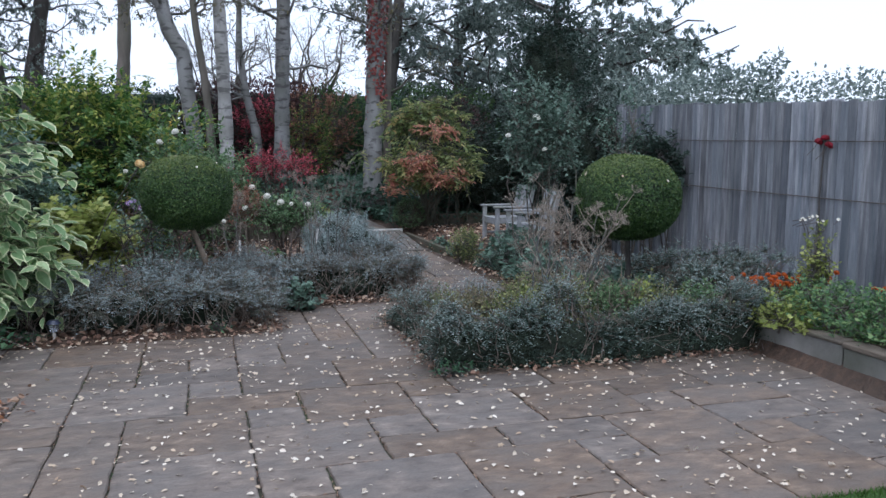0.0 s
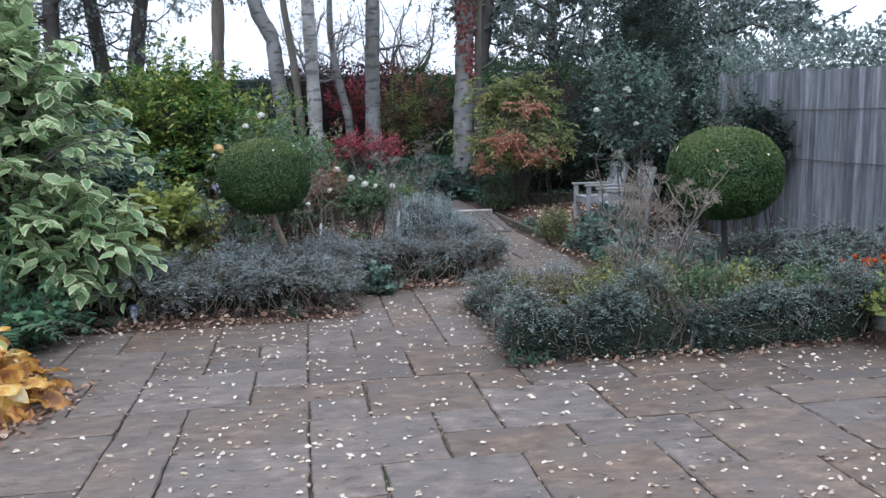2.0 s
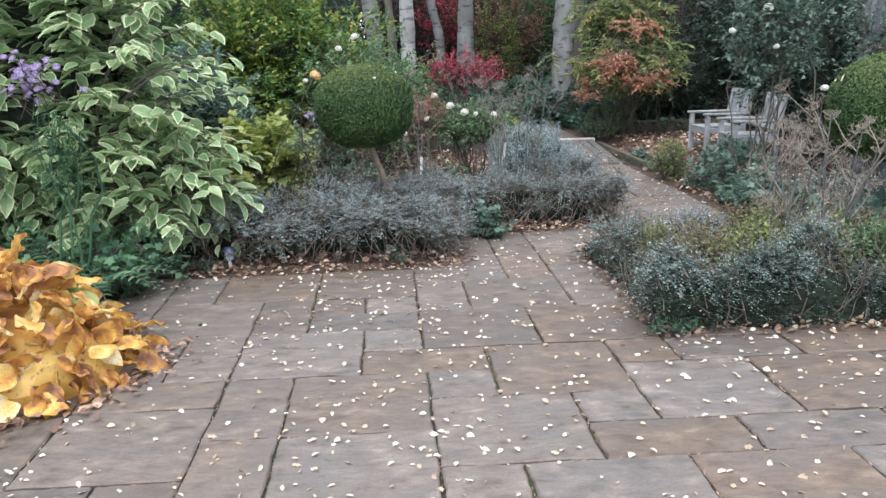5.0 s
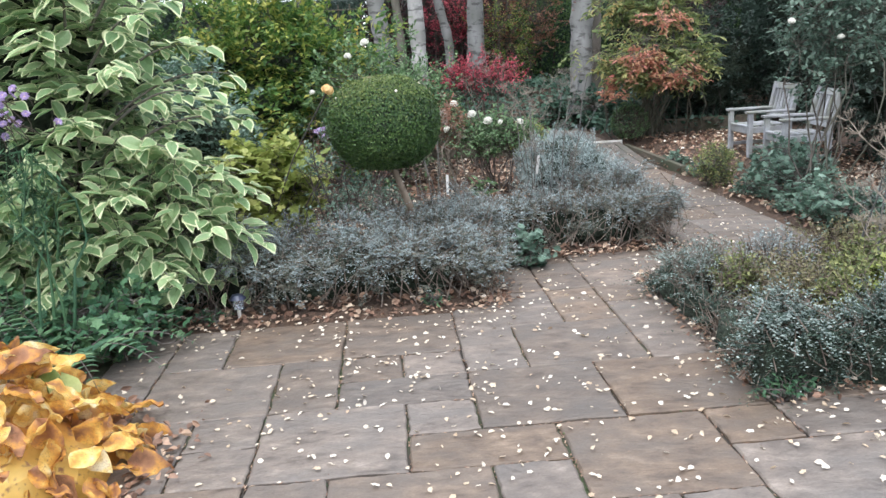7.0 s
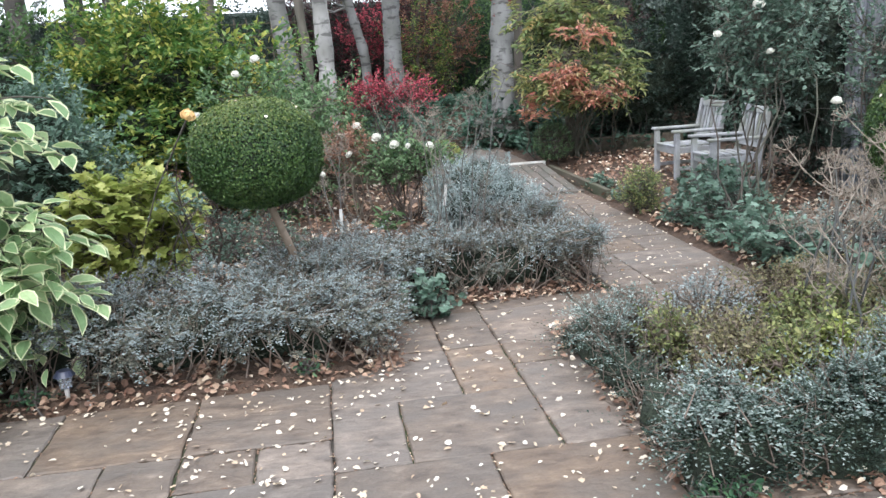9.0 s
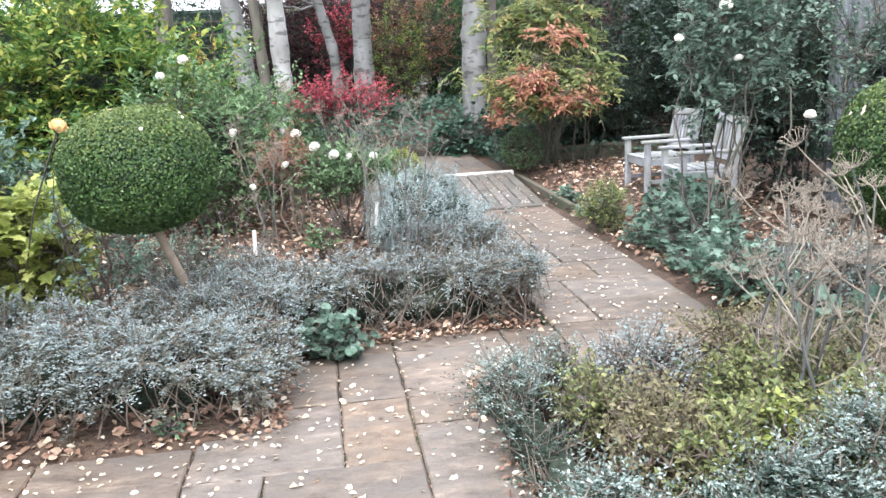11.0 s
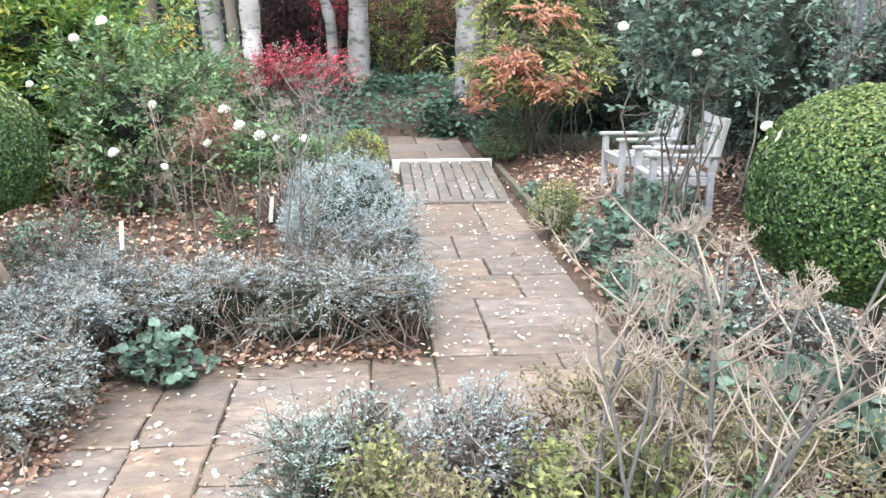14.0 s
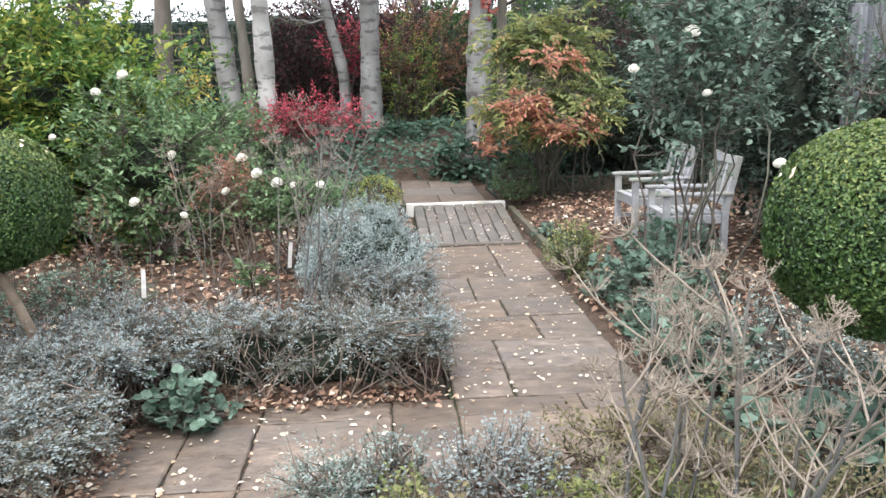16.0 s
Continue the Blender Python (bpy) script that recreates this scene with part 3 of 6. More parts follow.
def build_patio():
    base = part("patio", box_bm(-2.76, 2.6, -2.7, 5.95, -0.06, -0.016, 0), JOINT, None)
    tagged(base, "weathered grey-brown sandstone flagstone patio with dark joints", "patio", kind="structure")
    throat = part("joint_bed", box_bm(-0.72, 1.92, 5.95, 6.96, -0.06, -0.016, 0), JOINT, base)
    taken = set()
    for i0, j0, i1, j1 in RECTS_A + RECTS_B + RECTS_C + RECTS_D:
        cells = [(i, j) for i in range(i0, i1) for j in range(j0, j1)]
        if any(c in taken for c in cells) or not any(in_patio(*c) for c in cells):
            continue
        taken.update(cells)
        lay_slab(base, i0 * U, 5 + j0 * VV, i1 * U, 5 + j1 * VV)
    for j in range(-26, 8):
        for i in range(-10, 9):
            if (i, j) in taken or not in_patio(i, j):
                continue
            for w, d in random.sample([(2, 2), (2, 1), (1, 2), (2, 3), (3, 2)], 5) + [(1, 1)]:
                cells = [(i + a, j + b) for a in range(w) for b in range(d)]
                if all(c not in taken and in_patio(*c) for c in cells):
                    break
            taken.update(cells)
            lay_slab(base, i * U, 5 + j * VV, (i + w) * U, min(6.955, 5 + (j + d) * VV))


def ramp_bm():
    bm = bmesh.new()
    c = [(0.9, 10.5, -0.015), (1.87, 10.5, -0.015), (1.87, 11.97, 0.108), (0.9, 11.97, 0.108)]
    top = [bm.verts.new(p) for p in c]
    low = [bm.verts.new((x, y, -0.06)) for x, y, z in c]
    bm.faces.new(top)
    bm.faces.new(low[::-1])
    for k in range(4):
        bm.faces.new((low[k], low[(k + 1) % 4], top[(k + 1) % 4], top[k]))
    return bm


def build_path():
    base = part("path", box_bm(0.88, 1.88, 6.965, 11.98, -0.06, -0.016, 0), JOINT, None)
    tagged(base, "narrow flagstone garden path with a lengthwise paver strip", "path", kind="structure")
    edges = [6.96, 7.33, 7.80, 8.25, 8.66, 9.28, 9.78, 10.42]
    splits = [1.2, 1.2, 1.5, 1.36, 1.2, 1.5, 1.5]
    for k, s in enumerate(splits):
        lay_slab(base, 0.9, edges[k], s, edges[k + 1])
        lay_slab(base, s, edges[k], 1.86, edges[k + 1])
    part("edging_strip", box_bm(0.9, 1.88, 10.425, 10.50, -0.05, 0.022, 0.006), PAVER, base, "raised brown edging strip")
    for k in range(9):
        x = 0.9 + k * 0.107
        cut = 11.2 + 0.25 * ((k * 37 % 11) / 11 - 0.5)
        for y0, y1 in ((10.51, cut), (cut, 11.97)):
            ob = lay_slab(base, x, y0, x + 0.107, y1, 0.012 + 0.085 * ((y0 + y1) / 2 - 10.5), 0.0028, "paver")
            ob.rotation_euler = (math.atan(0.085), 0, 0)
            if ob.data.materials[0] != PAVER:
                ob.data = ob.data.copy()
                ob.data.materials[0] = PAVER
    part("ramp_bed", ramp_bm(), JOINT, base)
    step = part("step", box_bm(0.82, 1.90, 11.98, 12.03, 0.0, 0.156, 0.008), WHITE, None)
    tagged(step, "worn white-painted edge of a low step", "step", kind="structure")
    up = part("upper_path", box_bm(0.78, 1.72, 12.037, 13.98, 0.06, 0.135, 0), JOINT, None)
    tagged(up, "grey flagstones above the low step", "path", kind="structure")
    for y0, y1, s in ((12.04, 12.6, 1.2), (12.6, 13.2, 1.4), (13.2, 13.95, 1.15)):
        lay_slab(up, 0.8, y0, s, y1, 0.155)
        lay_slab(up, s, y0, 1.7, y1, 0.155)


build_patio()
build_path()


def build_retaining():
    for name, x0, x1, y0, y1, z0, z1, lab in (
            ("timber_edging", -1.6, 0.72, 11.95, 12.05, -0.1, 0.27, "old dark timber edging holding the upper bed"),
            ("timber_edging", 1.93, 1.99, 9.9, 12.0, -0.1, 0.10, "weathered brown timber board edging the path"),
            ("timber_edging", 2.0, 4.0, 12.6, 12.7, -0.1, 0.32, "low dark timber edging behind the chairs")):
        bm = box_bm(x0, x1, y0, y1, z0, z1, 0.006)
        ob = part(name, bm, SLEEPER, None)
        tagged(ob, lab, "edging", kind="structure")


build_retaining()


def build_raised_bed():
    bed = thing("raised_bed", (2.62, 3.0, 0), "low raised bed with stained pale walls and dark coping", "raised bed", kind="structure")
    for k, (y0, y1) in enumerate(((-1.0, 1.4), (1.4, 3.72), (3.72, 5.0))):
        part("wall_panel", box_bm(0.0, 0.09, y0 - 3, y1 - 3 - 0.012, -0.06, 0.205 + 0.012 * (k == 2), 0.006), RENDERED, bed)
        part("coping", box_bm(-0.015, 0.12, y0 - 3, y1 - 3 - 0.012, 0.206 + 0.012 * (k == 2), 0.24, 0.006), SLEEPER, bed, "dark weathered coping board")
    part("end_wall", box_bm(0.0, 1.45, 2.0, 2.09, -0.06, 0.2, 0.006), RENDERED, bed)


build_raised_bed()


def build_fence():
    f = thing("fence", (4.1, 0, 0), "tall weathered grey close-board wooden fence", "fence", kind="structure")

    def top(y):
        return 1.79 + 0.036 * (y - 5.0)
    board = {}
    y = -1.0
    k = 0
    while y < 9.25:
        w = 0.098
        h = top(y) + random.uniform(-0.008, 0.012)
        key = round(h, 1)
        if key not in board:
            bm = bmesh.new()
            vs = [bm.verts.new(p) for p in ((-0.006, 0, 0), (-0.022, 0, 0), (-0.012, 0.108, 0), (-0.004, 0.108, 0))]
            vt = [bm.verts.new((v.co.x, v.co.y, key)) for v in vs]
            for q in range(4):
                bm.faces.new((vs[q], vs[(q + 1) % 4], vt[(q + 1) % 4], vt[q]))
            bm.faces.new(vt)
            bm.faces.new(vs[::-1])
            bmesh.ops.recalc_face_normals(bm, faces=bm.faces)
            me = bpy.data.meshes.new("board")
            bm.to_mesh(me)
            bm.free()
            me.materials.append(FENCE)
            board[key] = me
        ob = new("board", board[key])
        ob.parent = f
        ob.location = (random.uniform(-0.004, 0.004), y, 0.02)
        ob.scale = (1, 1, (h - 0.02) / key)
        ob.rotation_euler = (random.uniform(-0.004, 0.004), 0, random.uniform(-0.02, 0.02))
        y += w
        k += 1
    for z in (0.45, 1.0, 1.42):
        part("rail", box_bm(0.0, 0.05, -1.0, 9.25, z, z + 0.07, 0.004), FENCE, f)
    for z in (0.98, 1.47):
        part("wire", tube_mesh("wire", [([(-0.03, -1, z), (-0.032, 3, z - 0.01), (-0.03, 5.2, z), (-0.032, 7.2, z + 0.02), (-0.03, 9.25, z + 0.06)], 0.004)]), TWIG_DARK, f)
    for y in (1.4, 3.5, 5.58, 7.6, 9.3):
        part("post", box_bm(-0.012, 0.09, y - 0.05, y + 0.05, -0.1, top(y) + 0.02, 0.006), FENCE, f)


build_fence()


def build_lawn():
    ob = part("lawn", box_bm(0.32, 2.6, -2.6, 2.36, -0.06, -0.005, 0.01), L_GRASS, None)
    tagged(ob, "mown green lawn beside the patio", "lawn", kind="structure")
    n = 8000
    P = np.column_stack([rng.uniform(0.32, 2.58, n), 2.35 - rng.random(n) ** 2 * 1.6, np.full(n, -0.006)])
    D = unit(rng.normal(size=(n, 3)) * 0.45 + UP)
    g = part("grass", leaf_mesh("grass", P, D, rand_dirs(n), rng.uniform(0.02, 0.042, n), 0.005, BLADE), L_GRASS, None)
    tagged(g, "short green grass blades at the lawn's edge", "grass", kind="stuff")


build_lawn()


# ---- plants ----
def hedge(name, label, boxes, n, leaf, mat, inner, foot=0.05, stems=260, stem_mat=TWIG_BROWN, group="", wild=1.0, bare=0.0, reach=1.0, core=0.1):
    """A loosely clipped low hedge: boxes (x0, x1, y0, y1, top) covered with tufts of leafy sprays over bare woody stems."""
    bx = np.array([b[:4] for b in boxes], float)
    at = np.array((bx[:, :2].mean(), bx[:, 2:].mean(), 0.0))
    h = thing(name, at, label, "hedge", group)
    area = np.array([(b[1] - b[0]) * (b[3] - b[2]) + b[4] * 1.3 * (b[1] - b[0] + b[3] - b[2]) for b in boxes])
    Ps, Ds, Ns, lines = [], [], [], []
    k, per = 12, 8
    outer = []
    for b, a in zip(boxes, area / area.sum()):
        tufts = int(n * a / (k * per))
        x0, x1, y0, y1, top = b
        cx, cy, hx, hy = (x0 + x1) / 2, (y0 + y1) / 2, (x1 - x0) / 2, (y1 - y0) / 2
        P = np.column_stack([rng.uniform(x0, x1, tufts), rng.uniform(y0, y1, tufts), np.zeros(tufts)])
        side = rng.random(tufts) < 0.48
        rx, ry = (P[:, 0] - cx) / hx, (P[:, 1] - cy) / hy
        g = np.maximum(np.abs(rx), np.abs(ry)) + 1e-6
        f = np.where(side, (1 - 0.12 * rng.random(tufts)) / g, 1.0)
        P[:, 0], P[:, 1] = cx + rx * hx * f, cy + ry * hy * f
        edge = np.minimum.reduce([P[:, 0] - x0, x1 - P[:, 0], P[:, 1] - y0, y1 - P[:, 1]])
        bumpy = np.array([hnoise(p[0], p[1], 2.2, 3.0) * 0.13 + hnoise(p[0], p[1], 6.0, 9.0) * 0.08 for p in P]) * wild
        roof = top + bumpy - 0.35 * np.clip(0.2 - edge, 0, 0.2)
        P[:, 2] = np.where(side, foot + (roof - foot) * rng.random(tufts) ** 0.7, roof - 0.10 * rng.random(tufts) ** 2)
        out = unit(np.column_stack([rx * (np.abs(rx) > 0.6), ry * (np.abs(ry) > 0.6), np.where(side, 0.45, 1.5)]) + rng.normal(size=(tufts, 3)) * 0.35)
        bulge = np.array([hnoise(p[0] + p[2] * 1.5, p[1] - p[2] * 1.5, 3.6, 5.0) for p in P]) * 0.11 * wild
        hole = np.array([hnoise(p[0] * 1.3 + p[2], p[1] * 1.3 + p[2] * 2, 3.1, 15.0) for p in P])
        P += out * (bulge - 0.05)[:, None]
        keep = (hole > -0.38) & ~(side & (P[:, 2] < foot + 0.68 * (roof - foot)) & (rng.random(tufts) < bare))
        P, out = P[keep], out[keep]
        m = len(P)
        # sprays fanning out of each tuft
        dirs = unit(out[:, None] + rng.normal(size=(m, per, 3)) * 0.55)
        dirs[..., 2] *= 0.6
        dirs = unit(dirs)
        ln = rng.uniform(0.05, 0.15, (m, per)) * (1 + 0.6 * (rng.random((m, per)) > 0.9) * wild) * reach
        u = np.linspace(0.08, 1, k)
        Q = P[:, None, None] + dirs[:, :, None] * (ln[..., None] * u)[..., None]
        Q[..., 2] -= (ln[..., None] * u ** 2) * 0.25
        s_ = unit(np.cross(dirs, UP) + 1e-4)
        sg = np.where(np.arange(k) % 2 == 0, 1.0, -1.0)
        D = unit(dirs[:, :, None] * 0.6 + s_[:, :, None] * sg[None, None, :, None] * 0.8 + rng.normal(size=(m, per, k, 3)) * 0.2)
        Ps.append(Q.reshape(-1, 3))
        Ds.append(D.reshape(-1, 3))
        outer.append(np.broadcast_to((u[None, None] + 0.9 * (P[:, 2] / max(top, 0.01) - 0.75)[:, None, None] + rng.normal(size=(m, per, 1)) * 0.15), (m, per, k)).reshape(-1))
        Ns.append(np.broadcast_to((out[:, None, None] + UP), Q.shape).reshape(-1, 3))
        for q in range(int(stems * a)):
            p0 = np.array([rng.uniform(x0 + 0.04, x1 - 0.04), rng.uniform(y0 + 0.04, y1 - 0.04), 0.0])
            p1 = p0 + np.array([rng.normal() * 0.18, rng.normal() * 0.18, (top - 0.05) * rng.uniform(0.7, 1.0)])
            p1 = np.clip(p1, (x0 + 0.03, y0 + 0.03, 0), (x1 - 0.03, y1 - 0.03, 9))
            lines.append((bend(p0, p1, 0.06, 5) - at, np.linspace(0.0055, 0.002, 5)))
        for q in rng.choice(m, min(m, 420), replace=False):
            for w in range(3):
                e = P[q] + dirs[q, w] * ln[q, w]
                lines.append((np.array([P[q] - out[q] * 0.14, P[q], e]) - at, np.array([0.0034, 0.0024, 0.001])))
    P, D, N = np.concatenate(Ps), np.concatenate(Ds), np.concatenate(Ns)
    P[:, 2] = np.maximum(P[:, 2], 0.03)
    nl = len(P)
    lnn = rng.uniform(0.7, 1.3, nl) * leaf
    N = N + rng.normal(size=(nl, 3)) * 0.28
    # low and inner leaves take the darker colour that carries hedge shade
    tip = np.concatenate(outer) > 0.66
    part("foliage", leaf_mesh("foliage", P[~tip] - at, D[~tip], N[~tip], lnn[~tip], lnn[~tip] * 0.5), inner, h, "older inner leaves, hedge shade painted into their darker colour")
    part("young_lit_tip", leaf_mesh("young_lit_tip", P[tip] - at, D[tip], N[tip], lnn[tip], lnn[tip] * 0.5), mat, h, "silvery young shoots")
    part("stem", tube_mesh("stem", lines, 3), stem_mat, h, "bare woody stems")
    # a dark lump in each box takes the place of the shade there
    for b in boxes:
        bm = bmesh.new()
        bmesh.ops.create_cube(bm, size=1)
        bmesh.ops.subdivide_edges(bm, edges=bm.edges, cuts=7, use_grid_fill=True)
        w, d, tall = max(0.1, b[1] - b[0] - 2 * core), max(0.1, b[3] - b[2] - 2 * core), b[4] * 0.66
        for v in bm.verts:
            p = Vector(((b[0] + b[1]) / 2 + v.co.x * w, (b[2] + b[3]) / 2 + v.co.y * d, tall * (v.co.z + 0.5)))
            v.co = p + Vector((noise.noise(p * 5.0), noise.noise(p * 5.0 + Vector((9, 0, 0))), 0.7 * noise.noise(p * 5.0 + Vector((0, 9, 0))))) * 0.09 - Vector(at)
        part("inner_foliage", bm, INNER_SHADE, h, "near-black lump standing in for shade inside the hedge")
    return h


def topiary(at, centre, r, up, down, label, n=54000, seed=1):
    """A clipped box ball on a bare leaning stem."""
    th = thing("topiary_tree", at, label, "topiary", "clipped box balls")
    a, c = np.array(at), np.array(centre)
    d = rand_dirs(n)
    lump = np.array([noise.noise(Vector(q * 2.1) + Vector((seed, 0, 0))) for q in d]) * 0.025
    low = d[:, 2] < 0
    rad = np.column_stack([np.full(n, r), np.full(n, r), np.where(low, down, up)])
    # flatter crown and base than a plain sphere
    e = np.sign(d) * np.abs(d) ** 0.88
    P = c + e * rad * (1 + lump - 0.075 * rng.random(n) ** 1.5)[:, None]
    N = unit(d / rad)
    T = rng.normal(size=(n, 3))
    D = unit(unit(T - N * (T * N).sum(1)[:, None]) + N * rng.normal(size=(n, 1)) * 0.3)
    # upward-facing leaves get the paler copy, so top light sits in the colour
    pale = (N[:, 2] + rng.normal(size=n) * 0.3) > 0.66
    ln = rng.uniform(0.011, 0.020, n)
    for key, mask, mt in (("foliage", ~pale, L_BOX), ("young_lit_tip", pale, L_BOXTOPLIT)):
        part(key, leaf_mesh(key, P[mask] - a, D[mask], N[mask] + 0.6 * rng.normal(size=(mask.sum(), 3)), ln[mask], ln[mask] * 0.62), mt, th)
    # dark ball under the leaves stands in for the shade between them
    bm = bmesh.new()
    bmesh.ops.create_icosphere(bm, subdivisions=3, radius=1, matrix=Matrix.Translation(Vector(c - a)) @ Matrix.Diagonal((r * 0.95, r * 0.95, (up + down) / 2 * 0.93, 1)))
    part("inner_foliage", bm, INNER_SHADE, th, "solid dark core standing in for shade among inner leaves")
    top = c - a + np.array([0, 0, -down * 0.6])
    part("stem", tube_mesh("stem", [(np.array([(0, 0, -0.05), top * 0.5 + np.array([0.02, 0, 0]), top]), np.array([0.028, 0.025, 0.02]))], 8), STEM_TAN if seed == 1 else BARK_DARK, th, "bare pale brown stem" if seed == 1 else "bare dark stem")
    q = rand_dirs(60)
    q = q[q[:, 2] > 0.35][:14]
    me = leaf_mesh("fallen_leaves", c + np.sign(q) * np.abs(q) ** 0.88 * np.array([r, r, up]) * 1.005, unit(np.cross(q, rand_dirs(len(q)))), q, rng.uniform(0.02, 0.034, len(q)), 0.02, OVAL)
    tagged(part("fallen_leaves", me, L_FALLEN, None), "pale fallen leaves caught on the clipped box ball", "fallen leaves", kind="stuff")
    return th


def shrub(name, label, category, at, centre, radii, twigs, per_twig, twig_len, leaf, mat, stem_mat=TWIG_DARK, n_stems=9, form=DIAMOND, droop=0.0,
          hollow=0.45, lift=0.3, aspect=0.5, group="", stem_r=0.012, min_z=0.04, flop=0.5, rough_edge=0.22, core=0.0):
    """A leafy shrub: stems from the root into the crown, twigs on them, leaves along each twig; an uneven outline with gaps."""
    th = thing(name, at, label, category, group)
    a, c, R = np.array(at, float), np.array(centre, float), np.array(radii, float)
    d = rand_dirs(twigs)
    s = rng.uniform(hollow, 1.0, twigs) ** 0.7
    seed = rng.uniform(0, 50)
    lump = np.array([noise.noise(Vector(q * 2.3) + Vector((seed, seed, 0))) for q in d]) * rough_edge * 2
    gap = np.array([noise.noise(Vector(q * 4.0) + Vector((0, seed, seed))) for q in d])
    ok = gap > (-0.55 if core else -0.32)
    d, s, lump = d[ok], s[ok], lump[ok]
    m = len(d)
    tip = c + d * R * (s * (1 + lump))[:, None]
    tip[:, 2] = np.maximum(tip[:, 2], a[2] + min_z)
    out = unit(d * 0.9 + UP * lift + rng.normal(size=(m, 3)) * 0.4)
    base = tip - out * twig_len * rng.uniform(0.6, 1.2, m)[:, None]
    k = per_twig
    u = np.linspace(0.15, 1.0, k)
    Q = base[:, None] + (tip - base)[:, None] * u[None, :, None]
    Q = Q - UP * (droop * twig_len * u[None, :, None] ** 2)
    side = unit(np.cross(out, UP) + 1e-3)
    sgn = np.where(np.arange(k) % 2 == 0, 1.0, -1.0)
    D = unit(out[:, None] * 0.45 + side[:, None] * sgn[None, :, None] * 0.8 + rng.normal(size=(m, k, 3)) * flop - UP * droop * 0.5)
    P = Q.reshape(-1, 3)
    D = D.reshape(-1, 3)
    P[:, 2] = np.maximum(P[:, 2], a[2] + min_z * 0.5)
    nl = len(P)
    ln = rng.uniform(0.65, 1.25, nl) * leaf
    me = leaf_mesh("foliage", P - a, D, UP + rng.normal(size=(nl, 3)) * 0.35, ln, ln * aspect, form)
    part("foliage", me, mat, th)
    lines = []
    hubs = []
    for q in range(n_stems):
        goal = c + rand_dirs(1)[0] * R * 0.55
        root = a + np.array([rng.normal() * 0.06, rng.normal() * 0.06, -0.03])
        ln_pts = bend(root, goal, 0.08, 7)
        hubs.append(ln_pts[3:])
        lines.append((ln_pts - a, np.linspace(stem_r, stem_r * 0.4, 7)))
    hubs = np.concatenate(hubs)
    pick = rng.choice(m, min(m, 240), replace=False)
    for q in pick:
        near = hubs[np.argmin(((hubs - base[q]) ** 2).sum(1))]
        lines.append((np.array([near, (near + base[q]) / 2 + rng.normal(size=3) * 0.02, base[q], tip[q]]) - a, np.array([0.005, 0.004, 0.003, 0.0015])))
    part("stem", tube_mesh("stem", lines, 3), stem_mat, th)
    # dark lump painted as the shade within the crown
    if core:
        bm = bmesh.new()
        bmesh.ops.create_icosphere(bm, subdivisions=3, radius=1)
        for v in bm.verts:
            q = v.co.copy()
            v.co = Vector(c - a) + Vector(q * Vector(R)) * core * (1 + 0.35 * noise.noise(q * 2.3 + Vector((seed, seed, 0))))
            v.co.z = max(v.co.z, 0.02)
        part("inner_foliage", bm, INNER_SHADE, th, "near-black lump standing in for shade inside the crown")
    return th


def tree(name, label, pts, radii, bark, limbs=(), crown=None, leaf_material=None, leaf=0.05, n_leaves=2500, sides=12, group="", droop=0.3):
    """A trunk along pts, limbs (start share, direction, length) with twigs, and a loose crown of leaves on the twigs."""
    th = thing(name, pts[0], label, "tree", group)
    a = np.array(pts[0], float)
    P = np.array(pts, float)
    t = np.linspace(0, len(P) - 1, len(P) * 8)
    S = np.column_stack([np.interp(t, np.arange(len(P)), P[:, k]) for k in range(3)])
    ker = np.array([1, 2, 3, 2, 1]) / 9.0
    S2 = np.column_stack([np.convolve(np.pad(S[:, k], 2, mode="edge"), ker, "valid") for k in range(3)])
    r = np.interp(t, np.arange(len(P)), radii) * (1 + 0.05 * rng.normal(size=len(t)))
    r *= 1 + 0.35 * np.exp(-np.arange(len(t)) * 0.9)
    part("trunk", tube_mesh("trunk", [(S2 - a, r)], sides), bark, th)
    lines, tips = [], []
    for share, d, ln in limbs:
        p0 = S2[int(share * (len(S2) - 1))]
        d = unit(np.array(d, float))
        p1 = p0 + d * ln
        L = bend(p0, p1, 0.1, 8)
        r0 = min(0.05, 0.016 + ln * 0.011)
        lines.append((L - a, np.linspace(r0, r0 * 0.25, 8)))
        for q in range(int(5 + ln * 4)):
            s = rng.uniform(0.25, 1.0)
            b0 = L[int(s * 7)]
            dd = unit(d * 0.7 + rng.normal(size=3) * 0.75 + UP * 0.1)
            b1 = b0 + dd * rng.uniform(0.25, 0.7)
            T = bend(b0, b1, 0.12, 5)
            lines.append((T - a, np.linspace(0.007, 0.0025, 5)))
            for z in range(3):
                e0 = T[rng.integers(1, 5)]
                e1 = e0 + unit(dd * 0.5 + rng.normal(size=3) * 0.8 - UP * droop) * rng.uniform(0.12, 0.4)
                E_ = bend(e0, e1, 0.1, 4)
                lines.append((E_ - a, np.linspace(0.003, 0.0015, 4)))
                tips.append(E_)
    if lines:
        part("limb", tube_mesh("limb", lines, 3), bark, th)
    if leaf_material is not None and tips:
        T = np.array(tips)
        which = rng.integers(0, len(T), n_leaves)
        u = rng.uniform(0, 2.999, n_leaves)
        k0 = u.astype(int)
        fr = (u - k0)[:, None]
        Q = T[which, k0] * (1 - fr) + T[which, k0 + 1] * fr
        D = unit(rng.normal(size=(n_leaves, 3)) - UP * droop * 2)
        lnn = rng.uniform(0.6, 1.3, n_leaves) * leaf
        part("crown", leaf_mesh("crown", Q - a, D, rand_dirs(n_leaves), lnn, lnn * 0.5), leaf_material, th)
    return th


